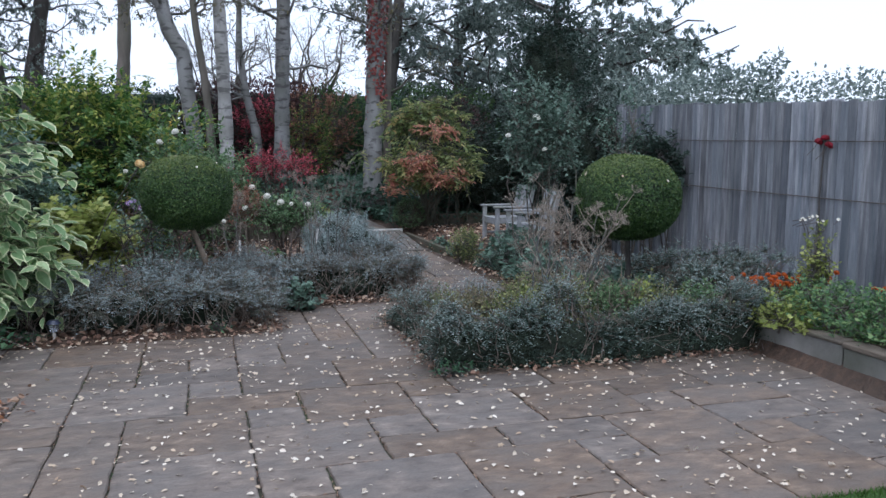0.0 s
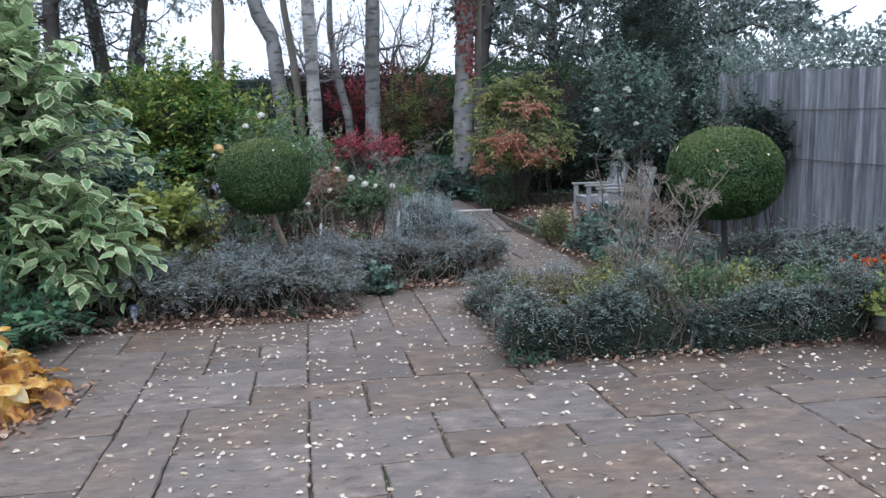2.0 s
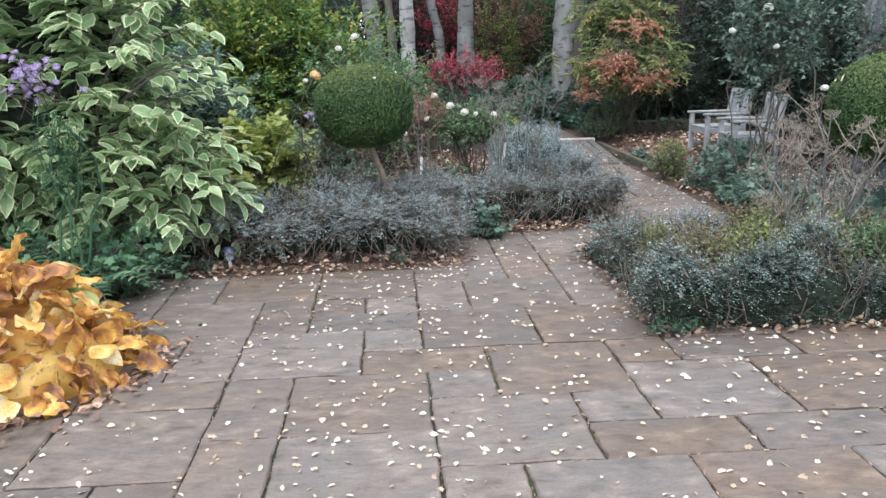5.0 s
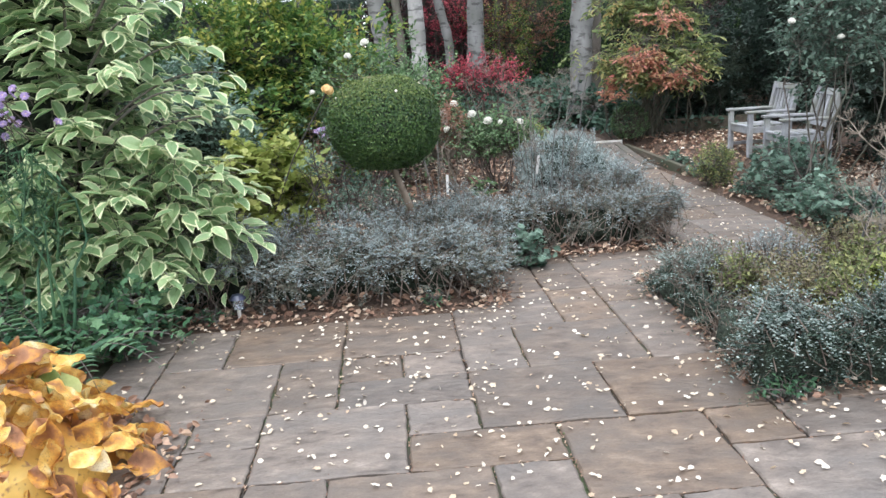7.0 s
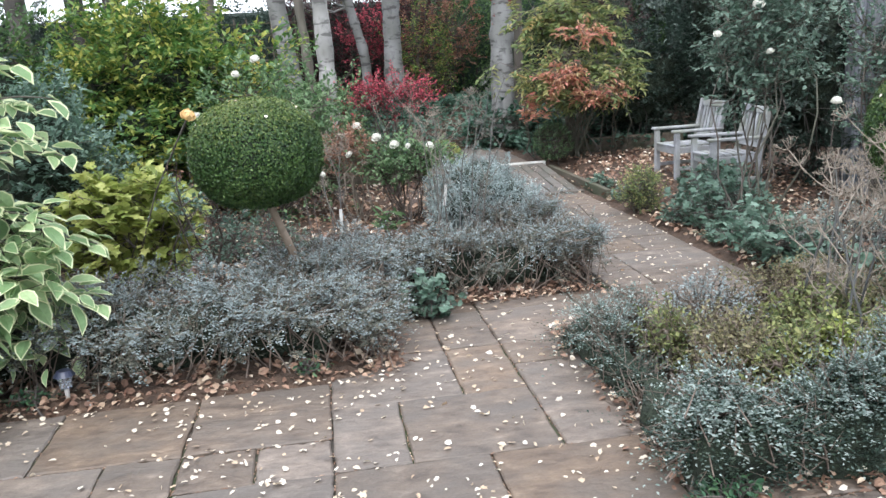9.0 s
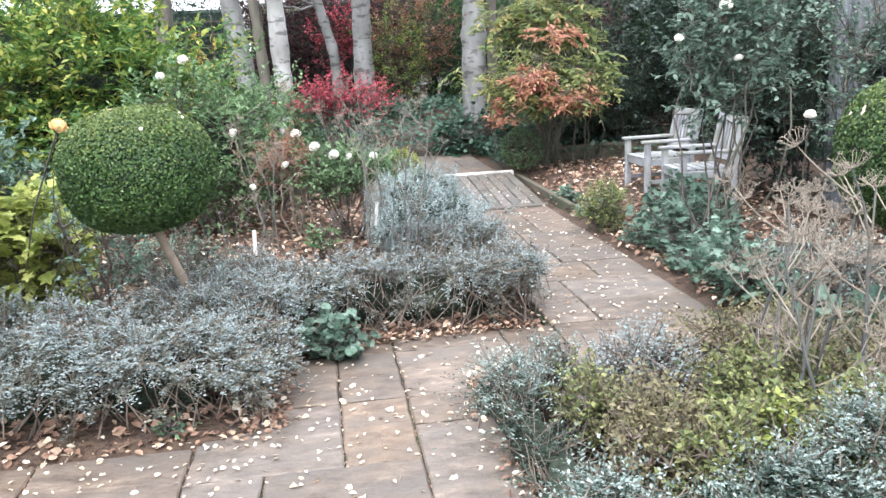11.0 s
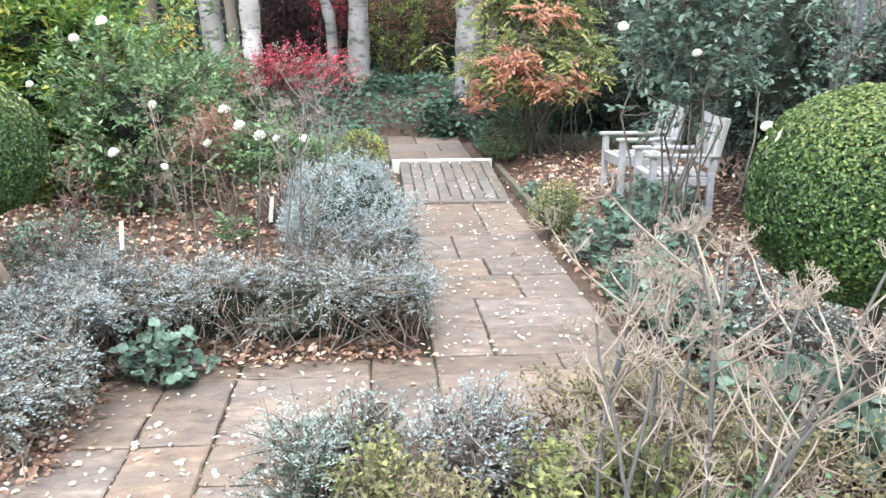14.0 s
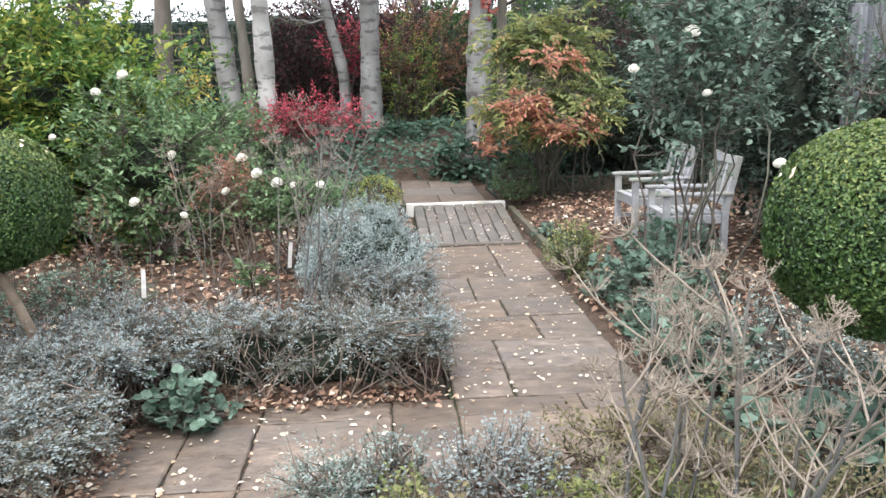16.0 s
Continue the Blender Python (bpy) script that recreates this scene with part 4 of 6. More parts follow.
def radial_limbs(n, lo, hi, length, up=0.35):
    out = []
    for q in range(n):
        an = rng.uniform(0, 2 * np.pi)
        out.append((rng.uniform(lo, hi), (np.cos(an), np.sin(an), up + rng.normal() * 0.25), length * rng.uniform(0.6, 1.2)))
    return out


# low hedges round the two beds
hedge("low_hedge", "loosely clipped grey-leaved low hedge with bare brown lower stems",
      [(-2.85, -0.58, 5.96, 7.0, 0.39), (-1.3, -0.52, 6.2, 7.3, 0.41)], 145000, 0.0165, L_GREY, L_INNERSHADE, 0.12, stems=480, wild=1.3, bare=0.5, core=0.30)
hedge("low_hedge", "grey-green low hedge running along the path", [(-0.75, 0.88, 6.95, 7.6, 0.39), (0.25, 0.86, 7.3, 8.3, 0.41)], 90000, 0.0165, L_GREY, L_INNERSHADE, 0.10, stems=340, wild=1.2, bare=0.4, core=0.24)
hedge("low_hedge", "dense dark green low hedge at the patio's edge", [(0.27, 2.72, 4.46, 4.62, 0.39)], 108000, 0.0150, L_GREYGREEN, L_INNERGREENSHADE, 0.03, stems=130, wild=1.4, bare=0.12, reach=1.2, core=0.04)
hedge("low_hedge", "thin straggling grey-green hedge turning in from the patio", [(0.31, 0.50, 4.62, 6.05, 0.22)], 20000, 0.0145, L_GREYGREEN, L_INNERGREENSHADE, 0.03, stems=150, wild=1.6, bare=0.2, reach=1.25, core=0.07)

topiary((-0.97, 7.08, 0.0), (-1.21, 7.03, 1.015), 0.382, 0.315, 0.32, "clipped round box ball on a bare leaning stem", seed=1)
topiary((2.31, 5.79, 0.0), (2.28, 5.77, 1.005), 0.415, 0.35, 0.355, "clipped round box ball on a short dark stem near the fence", seed=9)


# trees on the terrace
tree("birch_tree", "pale-barked birch with a kinked leaning trunk", [(-1.04, 12.9, 0.1), (-1.11, 12.95, 1.2), (-1.22, 13.0, 2.1), (-1.28, 13.0, 2.8), (-1.48, 13.05, 3.15), (-1.66, 13.1, 3.9), (-2.0, 13.2, 7.5)],
     [0.13, 0.125, 0.118, 0.118, 0.11, 0.10, 0.04], BARK_GREY, radial_limbs(9, 0.72, 0.98, 1.6), leaf_material=L_BIRCH, n_leaves=2500, group="birches on the terrace")
tree("slender_tree", "slender brown-stemmed young tree beside the birches", [(-0.86, 12.85, 0.1), (-0.90, 12.87, 1.4), (-0.97, 12.9, 2.4), (-1.10, 12.9, 3.3), (-1.22, 12.95, 5.5)],
     [0.068, 0.062, 0.056, 0.05, 0.02], BARK_BROWN, radial_limbs(6, 0.75, 0.98, 1.0), leaf_material=L_BIRCH, n_leaves=900)
tree("birch_tree", "straight white-barked birch trunk", [(-0.65, 12.68, 0.1), (-0.68, 12.68, 1.4), (-0.71, 12.7, 2.6), (-0.76, 12.72, 4.0), (-0.83, 12.8, 8.0)],
     [0.115, 0.105, 0.098, 0.09, 0.04], BARK_PALE, radial_limbs(8, 0.72, 0.98, 1.6), leaf_material=L_BIRCH, n_leaves=2500, group="birches on the terrace")
tree("slender_tree", "thin pale crooked tree stem", [(0.05, 16.2, 0.5), (0.02, 16.2, 1.6), (-0.18, 16.2, 2.4), (-0.3, 16.2, 3.3), (-0.2, 16.2, 6.0)],
     [0.085, 0.08, 0.07, 0.06, 0.02], BARK_GREY, radial_limbs(9, 0.5, 0.98, 1.3), leaf_material=L_BIRCH, n_leaves=500)
tree("birch_tree", "grey birch trunk rising behind the red shrub", [(0.44, 15.65, 0.4), (0.44, 15.68, 1.5), (0.47, 15.7, 2.8), (0.52, 15.7, 4.2), (0.58, 15.8, 9.0)],
     [0.165, 0.15, 0.14, 0.13, 0.05], BARK_GREY, radial_limbs(9, 0.5, 0.98, 1.8), leaf_material=L_BIRCH, n_leaves=2500, group="birches on the terrace")
thick = tree("birch_tree", "thick mottled birch trunk with red creeper above", [(1.86, 14.1, 0.3), (1.88, 14.1, 1.5), (1.92, 14.1, 2.6), (1.98, 14.1, 3.8), (2.1, 14.2, 9.0)],
     [0.175, 0.17, 0.16, 0.15, 0.06], BARK_GREY, radial_limbs(8, 0.6, 0.98, 1.8), leaf_material=L_BIRCH, n_leaves=2000, group="birches on the terrace")
tree("slender_tree", "slim brown trunk close behind the mottled one", [(2.22, 14.55, 0.3), (2.24, 14.55, 1.6), (2.26, 14.55, 2.8), (2.36, 14.6, 7.0)],
     [0.075, 0.072, 0.066, 0.03], BARK_BROWN, radial_limbs(6, 0.55, 0.98, 1.4), leaf_material=L_BIRCH, n_leaves=900)


def creeper(trunk):
    """Reddened creeper leaves climbing the upper trunk."""
    n = 1500
    z = 1.7 + 3.3 * rng.random(n) ** 0.75
    an = rng.uniform(0, 2 * np.pi, n)
    out = np.column_stack([np.cos(an), np.sin(an), np.zeros(n)])
    r = 0.165 - 0.004 * z + 0.03 * rng.random(n)
    base = np.column_stack([1.86 + 0.03 * z, np.full(n, 14.1), z]) - np.array([1.86, 14.1, 0.3])
    P = base + out * r[:, None]
    patch = np.array([noise.noise(Vector((a * 0.8, q * 1.4, 3.0))) for a, q in zip(an, z)])
    ok = patch + (z - 2.4) * 0.35 > -0.05
    P, out = P[ok], out[ok]
    D = unit(rng.normal(size=P.shape) * 0.5 - UP * 0.8)
    me = leaf_mesh("foliage", P, D, out, 0.06, 0.055, OVAL)
    part("foliage", me, L_CREEPER, trunk, "dull red creeper leaves")


creeper(thick)
tree("tall_tree", "brown-barked tall trunk behind the yellowing shrubs", [(-2.35, 14.9, 0.3), (-2.33, 14.9, 2.0), (-2.25, 14.9, 3.2), (-2.2, 15, 5), (-2.1, 15, 9)],
     [0.13, 0.12, 0.11, 0.09, 0.04], BARK_BROWN, radial_limbs(8, 0.55, 0.98, 1.6), leaf_material=L_BIRCH, n_leaves=2500)
tree("tall_tree", "dark slanting trunk in the distance", [(2.98, 17.8, 0.4), (3.0, 17.8, 2.4), (3.15, 17.8, 3.6), (3.3, 17.8, 5.0), (3.5, 18, 9)],
     [0.16, 0.15, 0.14, 0.12, 0.05], BARK_DARK, radial_limbs(16, 0.4, 0.98, 1.9), leaf_material=L_TREE, leaf=0.09, n_leaves=4500)
for k, (x, y, ln) in enumerate(((-4.55, 17.0, -0.25), (-4.15, 16.6, 0.35), (-5.3, 16.0, 0.05), (-6.4, 17.5, 0.2))):
    tree("tall_tree", "dark multi-stemmed tree with fine drooping foliage", [(x, y, 0.3), (x + ln * 0.3, y, 2.2), (x + ln * 0.8, y, 3.4), (x + ln * 1.6, y, 5.2), (x + ln * 2.5, y, 9)],
         [0.17, 0.16, 0.14, 0.11, 0.04], BARK_DARK, radial_limbs(22, 0.35, 0.98, 1.5), leaf_material=L_TREE, leaf=0.055, n_leaves=9000, droop=0.8,
         group="dark trees in the corner")
for x, y in ((1.55, 21.0), (-0.4, 22.0)):
    tree("bare_tree", "bare vase-shaped young tree against the sky", [(x, y, 0.3), (x, y, 1.6), (x, y, 2.6)], [0.07, 0.06, 0.04], BARK_BROWN,
         [(0.55 + 0.03 * q, (np.cos(q * 2.4) * 0.4, np.sin(q * 2.4) * 0.4, 1.0), 2.6) for q in range(12)], leaf_material=L_BIRCH, n_leaves=300)
for x, y, h, sp, nl, lab in ((6.2, 15.5, 4.6, 2.6, 30000, "spreading tree with loose drooping grey-green leaves"),
                             (5.0, 18.5, 4.5, 2.4, 20000, "spreading tree with loose drooping grey-green leaves")):
    tree("spreading_tree", lab, [(x, y, 0.2), (x, y, 1.6), (x - 0.1, y, 2.6), (x - 0.2, y, h)], [0.2, 0.17, 0.13, 0.05], BARK_DARK,
         [(rng.uniform(0.4, 1.0), (np.cos(q * 2.4), np.sin(q * 2.4), 0.15 + 0.55 * rng.random()), sp * rng.uniform(0.5, 1.1)) for q in range(24)]
         + ([(0.9, (2.0, -4.4, -0.75), 4.0), (0.8, (1.1, -4.4, -0.45), 3.4), (0.95, (2.9, -3.2, -0.7), 3.6), (0.9, (1.6, -4.4, -0.3), 3.6)] if y == 15.5 else []),
         leaf_material=L_TREE, leaf=0.105, n_leaves=int(nl * 0.85), droop=0.6, group="trees beyond the fence")


# ---- tall background hedges ----
def back_hedge(name, label, x0, x1, y0, y1, top, n, leaf, mat, z0=0.2):
    h = thing(name, ((x0 + x1) / 2, (y0 + y1) / 2, z0), label, "hedge")
    a = np.array(h.location)
    P = np.column_stack([rng.uniform(x0, x1, n), y0 + (y1 - y0) * rng.random(n) ** 1.8, rng.uniform(z0, 1, n)])
    roof = top + np.array([hnoise(p[0], p[1], 1.1, 2.0) * 0.25 + hnoise(p[0], p[1], 4.5, 6.0) * 0.16 for p in P])
    P[:, 2] = z0 + (roof - z0) * rng.random(n) ** 0.75
    P[:, 1] += np.array([hnoise(p[0], p[2], 1.7, 8.0) for p in P]) * 0.3
    D = unit(rng.normal(size=(n, 3)) + np.array([0, -0.5, 0.2]))
    ln = rng.uniform(0.6, 1.3, n) * leaf
    part("foliage", leaf_mesh("foliage", P - a, D, rand_dirs(n) + np.array([0, -0.6, 0.6]), ln, ln * 0.55), mat, h)
    lines = [(bend((rng.uniform(x0, x1), (y0 + y1) / 2, z0 - 0.1), (rng.uniform(x0, x1), (y0 + y1) / 2, top * 0.8), 0.03, 5) - a, np.linspace(0.03, 0.008, 5))
             for q in range(int((x1 - x0) * 4))]
    lines = [(np.column_stack([L[:, 0] * 0 + L[0, 0] + (L[:, 0] - L[0, 0]) * 0.05, L[:, 1], L[:, 2]]), r) for L, r in lines]
    part("stem", tube_mesh("stem", lines, 5), BARK_DARK, h)
    # solid dark box fills the hedge, its inner shade made into colour
    core = box_bm(x0 - a[0] + 0.1, x1 - a[0] - 0.1, (y1 - y0) * 0.2, (y1 - y0) * 0.5, -0.1, top - z0 - 0.12, 0.05)
    part("inner_foliage", core, L_DARK, h, "solid dark core standing in for shade among inner leaves")
    return h


back_hedge("tall_hedge", "tall dark evergreen boundary hedge", -9.0, -1.4, 17.0, 18.2, 2.6, 20000, 0.07, L_DARK)
back_hedge("tall_hedge", "tall dark purple-leaved boundary hedge", -1.5, 1.75, 17.2, 18.3, 2.68, 19000, 0.065, L_PURPLE)
back_hedge("tall_hedge", "green boundary hedge with yellowing leaves", 1.3, 8.0, 16.6, 18.0, 2.65, 24000, 0.07, L_MID)
back_hedge("tall_hedge", "dull grey-green mixed shrubs beyond the fence", 5.2, 6.6, 5.5, 13.5, 2.2, 18000, 0.06, L_TREE, 0.0)
back_hedge("tall_hedge", "grey-green shrubs beyond the fence", 4.9, 6.0, 8.5, 15.5, 2.45, 16000, 0.07, L_TREE, 0.0)

shrub("shrub", "dull crimson shrub in the dark hedge", "shrub", (0.2, 16.7, 0.5), (0.2, 16.7, 1.9), (0.7, 0.3, 0.55), 260, 9, 0.2, 0.05, L_RED, rough_edge=0.4)
shrub("shrub", "russet-leaved shrub below the birches", "shrub", (1.3, 16.4, 0.5), (1.3, 16.4, 1.9), (0.9, 0.4, 0.9), 420, 9, 0.2, 0.055, L_RUST, rough_edge=0.35)
shrub("shrub", "sparse brown-green shrub behind the ivy", "shrub", (1.0, 16.0, 0.5), (1.0, 16.0, 1.5), (0.6, 0.4, 0.9), 420, 9, 0.2, 0.045, L_GOLD, rough_edge=0.35)


# ---- the left side ----
shrub("variegated_dogwood", "large cream-edged variegated dogwood with drooping branches", "shrub", (-3.35, 6.5, 0.0), (-3.46, 6.45, 1.35), (0.95, 0.7, 1.6), 1100, 7, 0.36,
      0.152, [L_VAR, L_VAREDGE], BARK_BROWN, 12, EDGED, 0.35, 0.62, 0.25, 0.56, flop=0.25, stem_r=0.018, rough_edge=0.2, core=0.62)
shrub("variegated_dogwood", "low arching branches of cream-edged variegated leaves", "shrub", (-2.85, 6.2, 0.0), (-2.68, 6.15, 0.68), (0.78, 0.5, 0.5), 200, 7, 0.36,
      0.142, [L_VAR, L_VAREDGE], BARK_BROWN, 9, EDGED, 0.3, 0.55, 0.2, 0.56, flop=0.35, rough_edge=0.15)
# dark leaf mass added inside the dogwood as its shade
shrub("green_shrub", "dark leaves standing in for shade within the dogwood", "shrub", (-3.4, 6.7, 0.0), (-3.4, 6.7, 1.2), (0.95, 0.5, 1.25), 700, 8, 0.2, 0.06, L_DARK, n_stems=6)


def dogwood_branch(at, tip, leaves):
    """An arching branch reaching over the bed, each large leaf an object of its own."""
    th = thing("variegated_dogwood", at, "arching dogwood branch with large cream-edged leaves", "shrub", "dogwood branches")
    tv, tf, tm = EDGED
    if "leaf_one" not in dogwood_cache:
        for q in range(4):
            me = bpy.data.meshes.new("leaf")
            V = tv * np.array([1, 0.56, 1]) + rng.normal(size=tv.shape) * np.array([0.01, 0.01, 0.025])
            me.from_pydata([tuple(v) for v in V], [], tf)
            me.materials.append(L_VARONE)
            me.materials.append(L_VAREDGE)
            me.polygons.foreach_set("material_index", tm)
            dogwood_cache["leaf_%d" % q] = me
        dogwood_cache["leaf_one"] = True
    a, b_ = np.zeros(3), np.array(tip, float) - np.array(at, float)
    t = np.linspace(0, 1, 14)[:, None]
    L = b_ * t + UP * 0.28 * np.sin(t * np.pi * 0.9) * np.linalg.norm(b_) * 0.6
    part("branch", tube_mesh("branch", [(L, np.linspace(0.01, 0.003, 14))], 6), BARK_BROWN, th)
    for q in range(leaves):
        s = 0.35 + 0.65 * q / leaves
        k = min(12, int(s * 13))
        fr = s * 13 - k
        p = L[k] * (1 - fr) + L[k + 1] * fr
        ob = new("leaf", dogwood_cache["leaf_%d" % rng.integers(0, 4)])
        ob.parent = th
        sz = rng.uniform(0.11, 0.17)
        az = math.atan2(b_[1], b_[0]) + (1 if q % 2 else -1) * rng.uniform(0.4, 1.2)
        ob.matrix_basis = Matrix.Translation(p + rng.normal(size=3) * 0.03) @ Euler((rng.normal() * 0.3, rng.uniform(-0.1, 0.6), az)).to_matrix().to_4x4() @ Matrix.Diagonal((sz, sz, sz, 1))


dogwood_cache = {}
for q in range(21):
    an = -1.75 + 2.0 * q / 20
    z = 0.22 + 1.85 * ((q * 8) % 21) / 21
    reach = 0.86 + 0.3 * rng.random() - 0.26 * max(0.0, z - 0.7)
    dogwood_branch((-2.95 + 0.2 * math.cos(an), 6.2 + 0.1 * math.sin(an), z * 0.8 + 0.1), (-2.95 + reach * math.cos(an), 6.2 + reach * 0.62 * math.sin(an), z), 17)
dogwood_branch((-3.0, 6.5, 0.8), (-2.3, 6.85, 1.15), 14)
shrub("golden_shrub", "tall dense shrub of green leaves turning yellow", "shrub", (-2.5, 11.1, 0.0), (-2.5, 11.1, 1.15), (1.3, 0.85, 1.22), 2700, 9, 0.26, 0.084, L_GOLD, n_stems=14, rough_edge=0.4, hollow=0.55, core=0.5)
shrub("green_shrub", "dark green leafy shrub at the bed's edge", "shrub", (-4.2, 10.6, 0.0), (-4.3, 10.6, 1.3), (1.2, 0.9, 1.35), 1500, 9, 0.24, 0.07, L_MID, n_stems=12, rough_edge=0.3, hollow=0.6, core=0.62)
shrub("green_shrub", "shaded blue-green shrub behind the dogwood", "shrub", (-3.2, 8.9, 0.0), (-3.2, 8.9, 0.8), (0.9, 0.6, 0.85), 1000, 9, 0.2, 0.065, L_ROSE, n_stems=9, hollow=0.6, core=0.6)
shrub("lime_perennial", "lime-green lobed perennial among the shrubs", "plant", (-2.15, 7.95, 0.0), (-2.2, 7.95, 0.5), (0.5, 0.4, 0.45), 300, 6, 0.18, 0.1, L_LIME, TWIG, 10, LOBED, 0.2, aspect=0.85)
shrub("rose_bush", "leggy rose bush behind the clipped ball", "rose", (-1.6, 7.5, 0.0), (-1.6, 7.5, 0.6), (0.35, 0.35, 0.5), 110, 6, 0.15, 0.045, L_ROSE, n_stems=6)
shrub("rose_bush", "tall green rose bush with white blooms", "rose", (-1.35, 10.2, 0.0), (-1.3, 10.2, 0.85), (0.85, 0.6, 0.8), 820, 7, 0.2, 0.062, L_LUSH, n_stems=12, rough_edge=0.45, core=0.3)
shrub("rose_bush", "low rose bush with cream-white blooms", "rose", (-0.1, 9.6, 0.0), (-0.1, 9.55, 0.62), (0.52, 0.35, 0.24), 420, 7, 0.16, 0.05, L_LUSH, n_stems=9, rough_edge=0.35)
shrub("rose_bush", "grey-green leafy rose below the birches", "rose", (-0.9, 11.4, 0.0), (-0.9, 11.3, 0.8), (0.75, 0.4, 0.6), 900, 7, 0.18, 0.055, L_LUSH, n_stems=9)
shrub("russet_perennial", "dry russet perennial fading in the bed", "plant", (-0.55, 9.75, 0.0), (-0.58, 9.7, 0.74), (0.34, 0.3, 0.26), 150, 11, 0.24, 0.045, L_RUST, STRAW, 7, aspect=0.35, rough_edge=0.4)
shrub("crimson_shrub", "brilliant crimson autumn shrub before the birches", "shrub", (-0.12, 11.1, 0.0), (-0.12, 11.1, 1.17), (0.56, 0.36, 0.27), 330, 11, 0.24, 0.036, L_RED, n_stems=10, rough_edge=0.45, lift=0.5)
shrub("silver_shrub", "rounded silver-grey mound of fine foliage beside the path", "shrub", (0.45, 8.9, 0.0), (0.42, 8.8, 0.34), (0.47, 0.9, 0.36), 2600, 13, 0.12, 0.044, L_SILVER, TWIG, 16, aspect=0.16, lift=1.2, rough_edge=0.2, core=0.7)
shrub("lady_mantle", "small clump of round lobed green leaves on the paving", "plant", (-0.30, 6.78, 0.0), (-0.30, 6.76, 0.14), (0.22, 0.15, 0.15), 70, 3, 0.08, 0.055, L_ROSE, TWIG, 6, ROUND, 0.0, aspect=0.95, lift=0.8, min_z=0.02)
shrub("cranesbill", "spreading green clump of deeply cut leaves", "plant", (-2.75, 5.65, 0.0), (-2.72, 5.62, 0.2), (0.36, 0.32, 0.22), 170, 4, 0.1, 0.06, L_FERN, TWIG, 8, LOBED, 0.0, aspect=0.95, lift=0.8)
shrub("cranesbill", "spreading green clump of deeply cut leaves", "plant", (-3.4, 5.65, 0.0), (-3.35, 5.65, 0.18), (0.45, 0.35, 0.2), 200, 4, 0.1, 0.06, L_FERN, TWIG, 8, LOBED, 0.0, aspect=0.95, lift=0.8)
shrub("variegated_dogwood", "dense cream-edged variegated dogwood at the garden's side", "shrub", (-4.1, 6.1, 0.0), (-4.1, 6.1, 1.3), (0.95, 0.6, 1.35), 300, 7, 0.34,
      0.145, [L_VAR, L_VAREDGE], BARK_BROWN, 10, EDGED, 0.35, 0.6, 0.25, 0.56, flop=0.35, rough_edge=0.2, core=0.6)
shrub("cranesbill", "green clump of lobed leaves beside the path", "plant", (2.1, 7.1, 0.0), (2.12, 7.1, 0.2), (0.3, 0.5, 0.2), 200, 4, 0.12, 0.06, L_ROSE, TWIG, 8, LOBED, aspect=0.9, lift=0.7)
shrub("green_shrub", "dull grey-green low shrub among the fennel", "shrub", (2.25, 6.9, 0.0), (2.5, 6.9, 0.22), (0.45, 0.5, 0.24), 380, 8, 0.12, 0.03, L_GREYGREEN, TWIG, 10, lift=0.7)
shrub("green_shrub", "low dull green shrub in the rose bed", "shrub", (-1.4, 8.6, 0.0), (-1.4, 8.6, 0.18), (0.5, 0.4, 0.2), 240, 7, 0.12, 0.035, L_ROSE, TWIG, 8, lift=0.7)
shrub("weed_tuft", "small tuft of green leaves at the hedge foot", "plant", (-1.0, 5.98, 0.0), (-1.0, 5.98, 0.06), (0.1, 0.06, 0.06), 24, 3, 0.05, 0.03, L_FERN, TWIG, 4, OVAL)
shrub("weed_tuft", "bright green weeds at the hedge corner", "plant", (0.36, 4.42, 0.0), (0.38, 4.42, 0.05), (0.16, 0.07, 0.06), 60, 3, 0.05, 0.032, L_FERN, TWIG, 4, OVAL)
shrub("weed_tuft", "small green weeds under the grey hedge", "plant", (-2.3, 6.0, 0.0), (-2.3, 6.0, 0.05), (0.14, 0.07, 0.06), 40, 3, 0.05, 0.032, L_FERN, TWIG, 4, LOBED)
shrub("dwarf_box", "small rounded box dome by the step", "shrub", (0.5, 11.25, 0.0), (0.5, 11.25, 0.35), (0.27, 0.27, 0.24), 700, 7, 0.05, 0.02, L_LIME, rough_edge=0.06, hollow=0.8)
shrub("dwarf_box", "dark rounded box dome under the autumn shrub", "shrub", (2.05, 12.1, 0.12), (2.03, 12.1, 0.38), (0.27, 0.27, 0.25), 900, 7, 0.05, 0.02, L_LUSH, rough_edge=0.06, hollow=0.8)

shrub("golden_shrub", "small bush of bright yellow autumn leaves by the trellis", "shrub", (-1.75, 13.6, 0.1), (-1.72, 13.6, 1.55), (0.3, 0.25, 0.5), 40, 7, 0.2, 0.06, L_YELLOW, TWIG_DARK, 5, OVAL, 0.2, rough_edge=0.5)
shrub("seedling", "young green stalk with long pointed leaves in leaf litter", "plant", (-0.35, 8.9, 0.0), (-0.35, 8.9, 0.2), (0.13, 0.13, 0.17), 12, 5, 0.1, 0.09, L_LUSH, TWIG, 3, OVAL, aspect=0.35, lift=0.6)
for x, y in ((-1.95, 8.7), (-1.75, 8.95), (-1.3, 8.6)):
    shrub("dry_perennial", "faded brown seed stalks behind the clipped ball", "plant", (x, y, 0.0), (x, y, 0.62), (0.16, 0.16, 0.3), 30, 6, 0.2, 0.035, L_RUST, TWIG, 6, aspect=0.25, lift=1.2, rough_edge=0.4, group="faded stalks", stem_r=0.005)

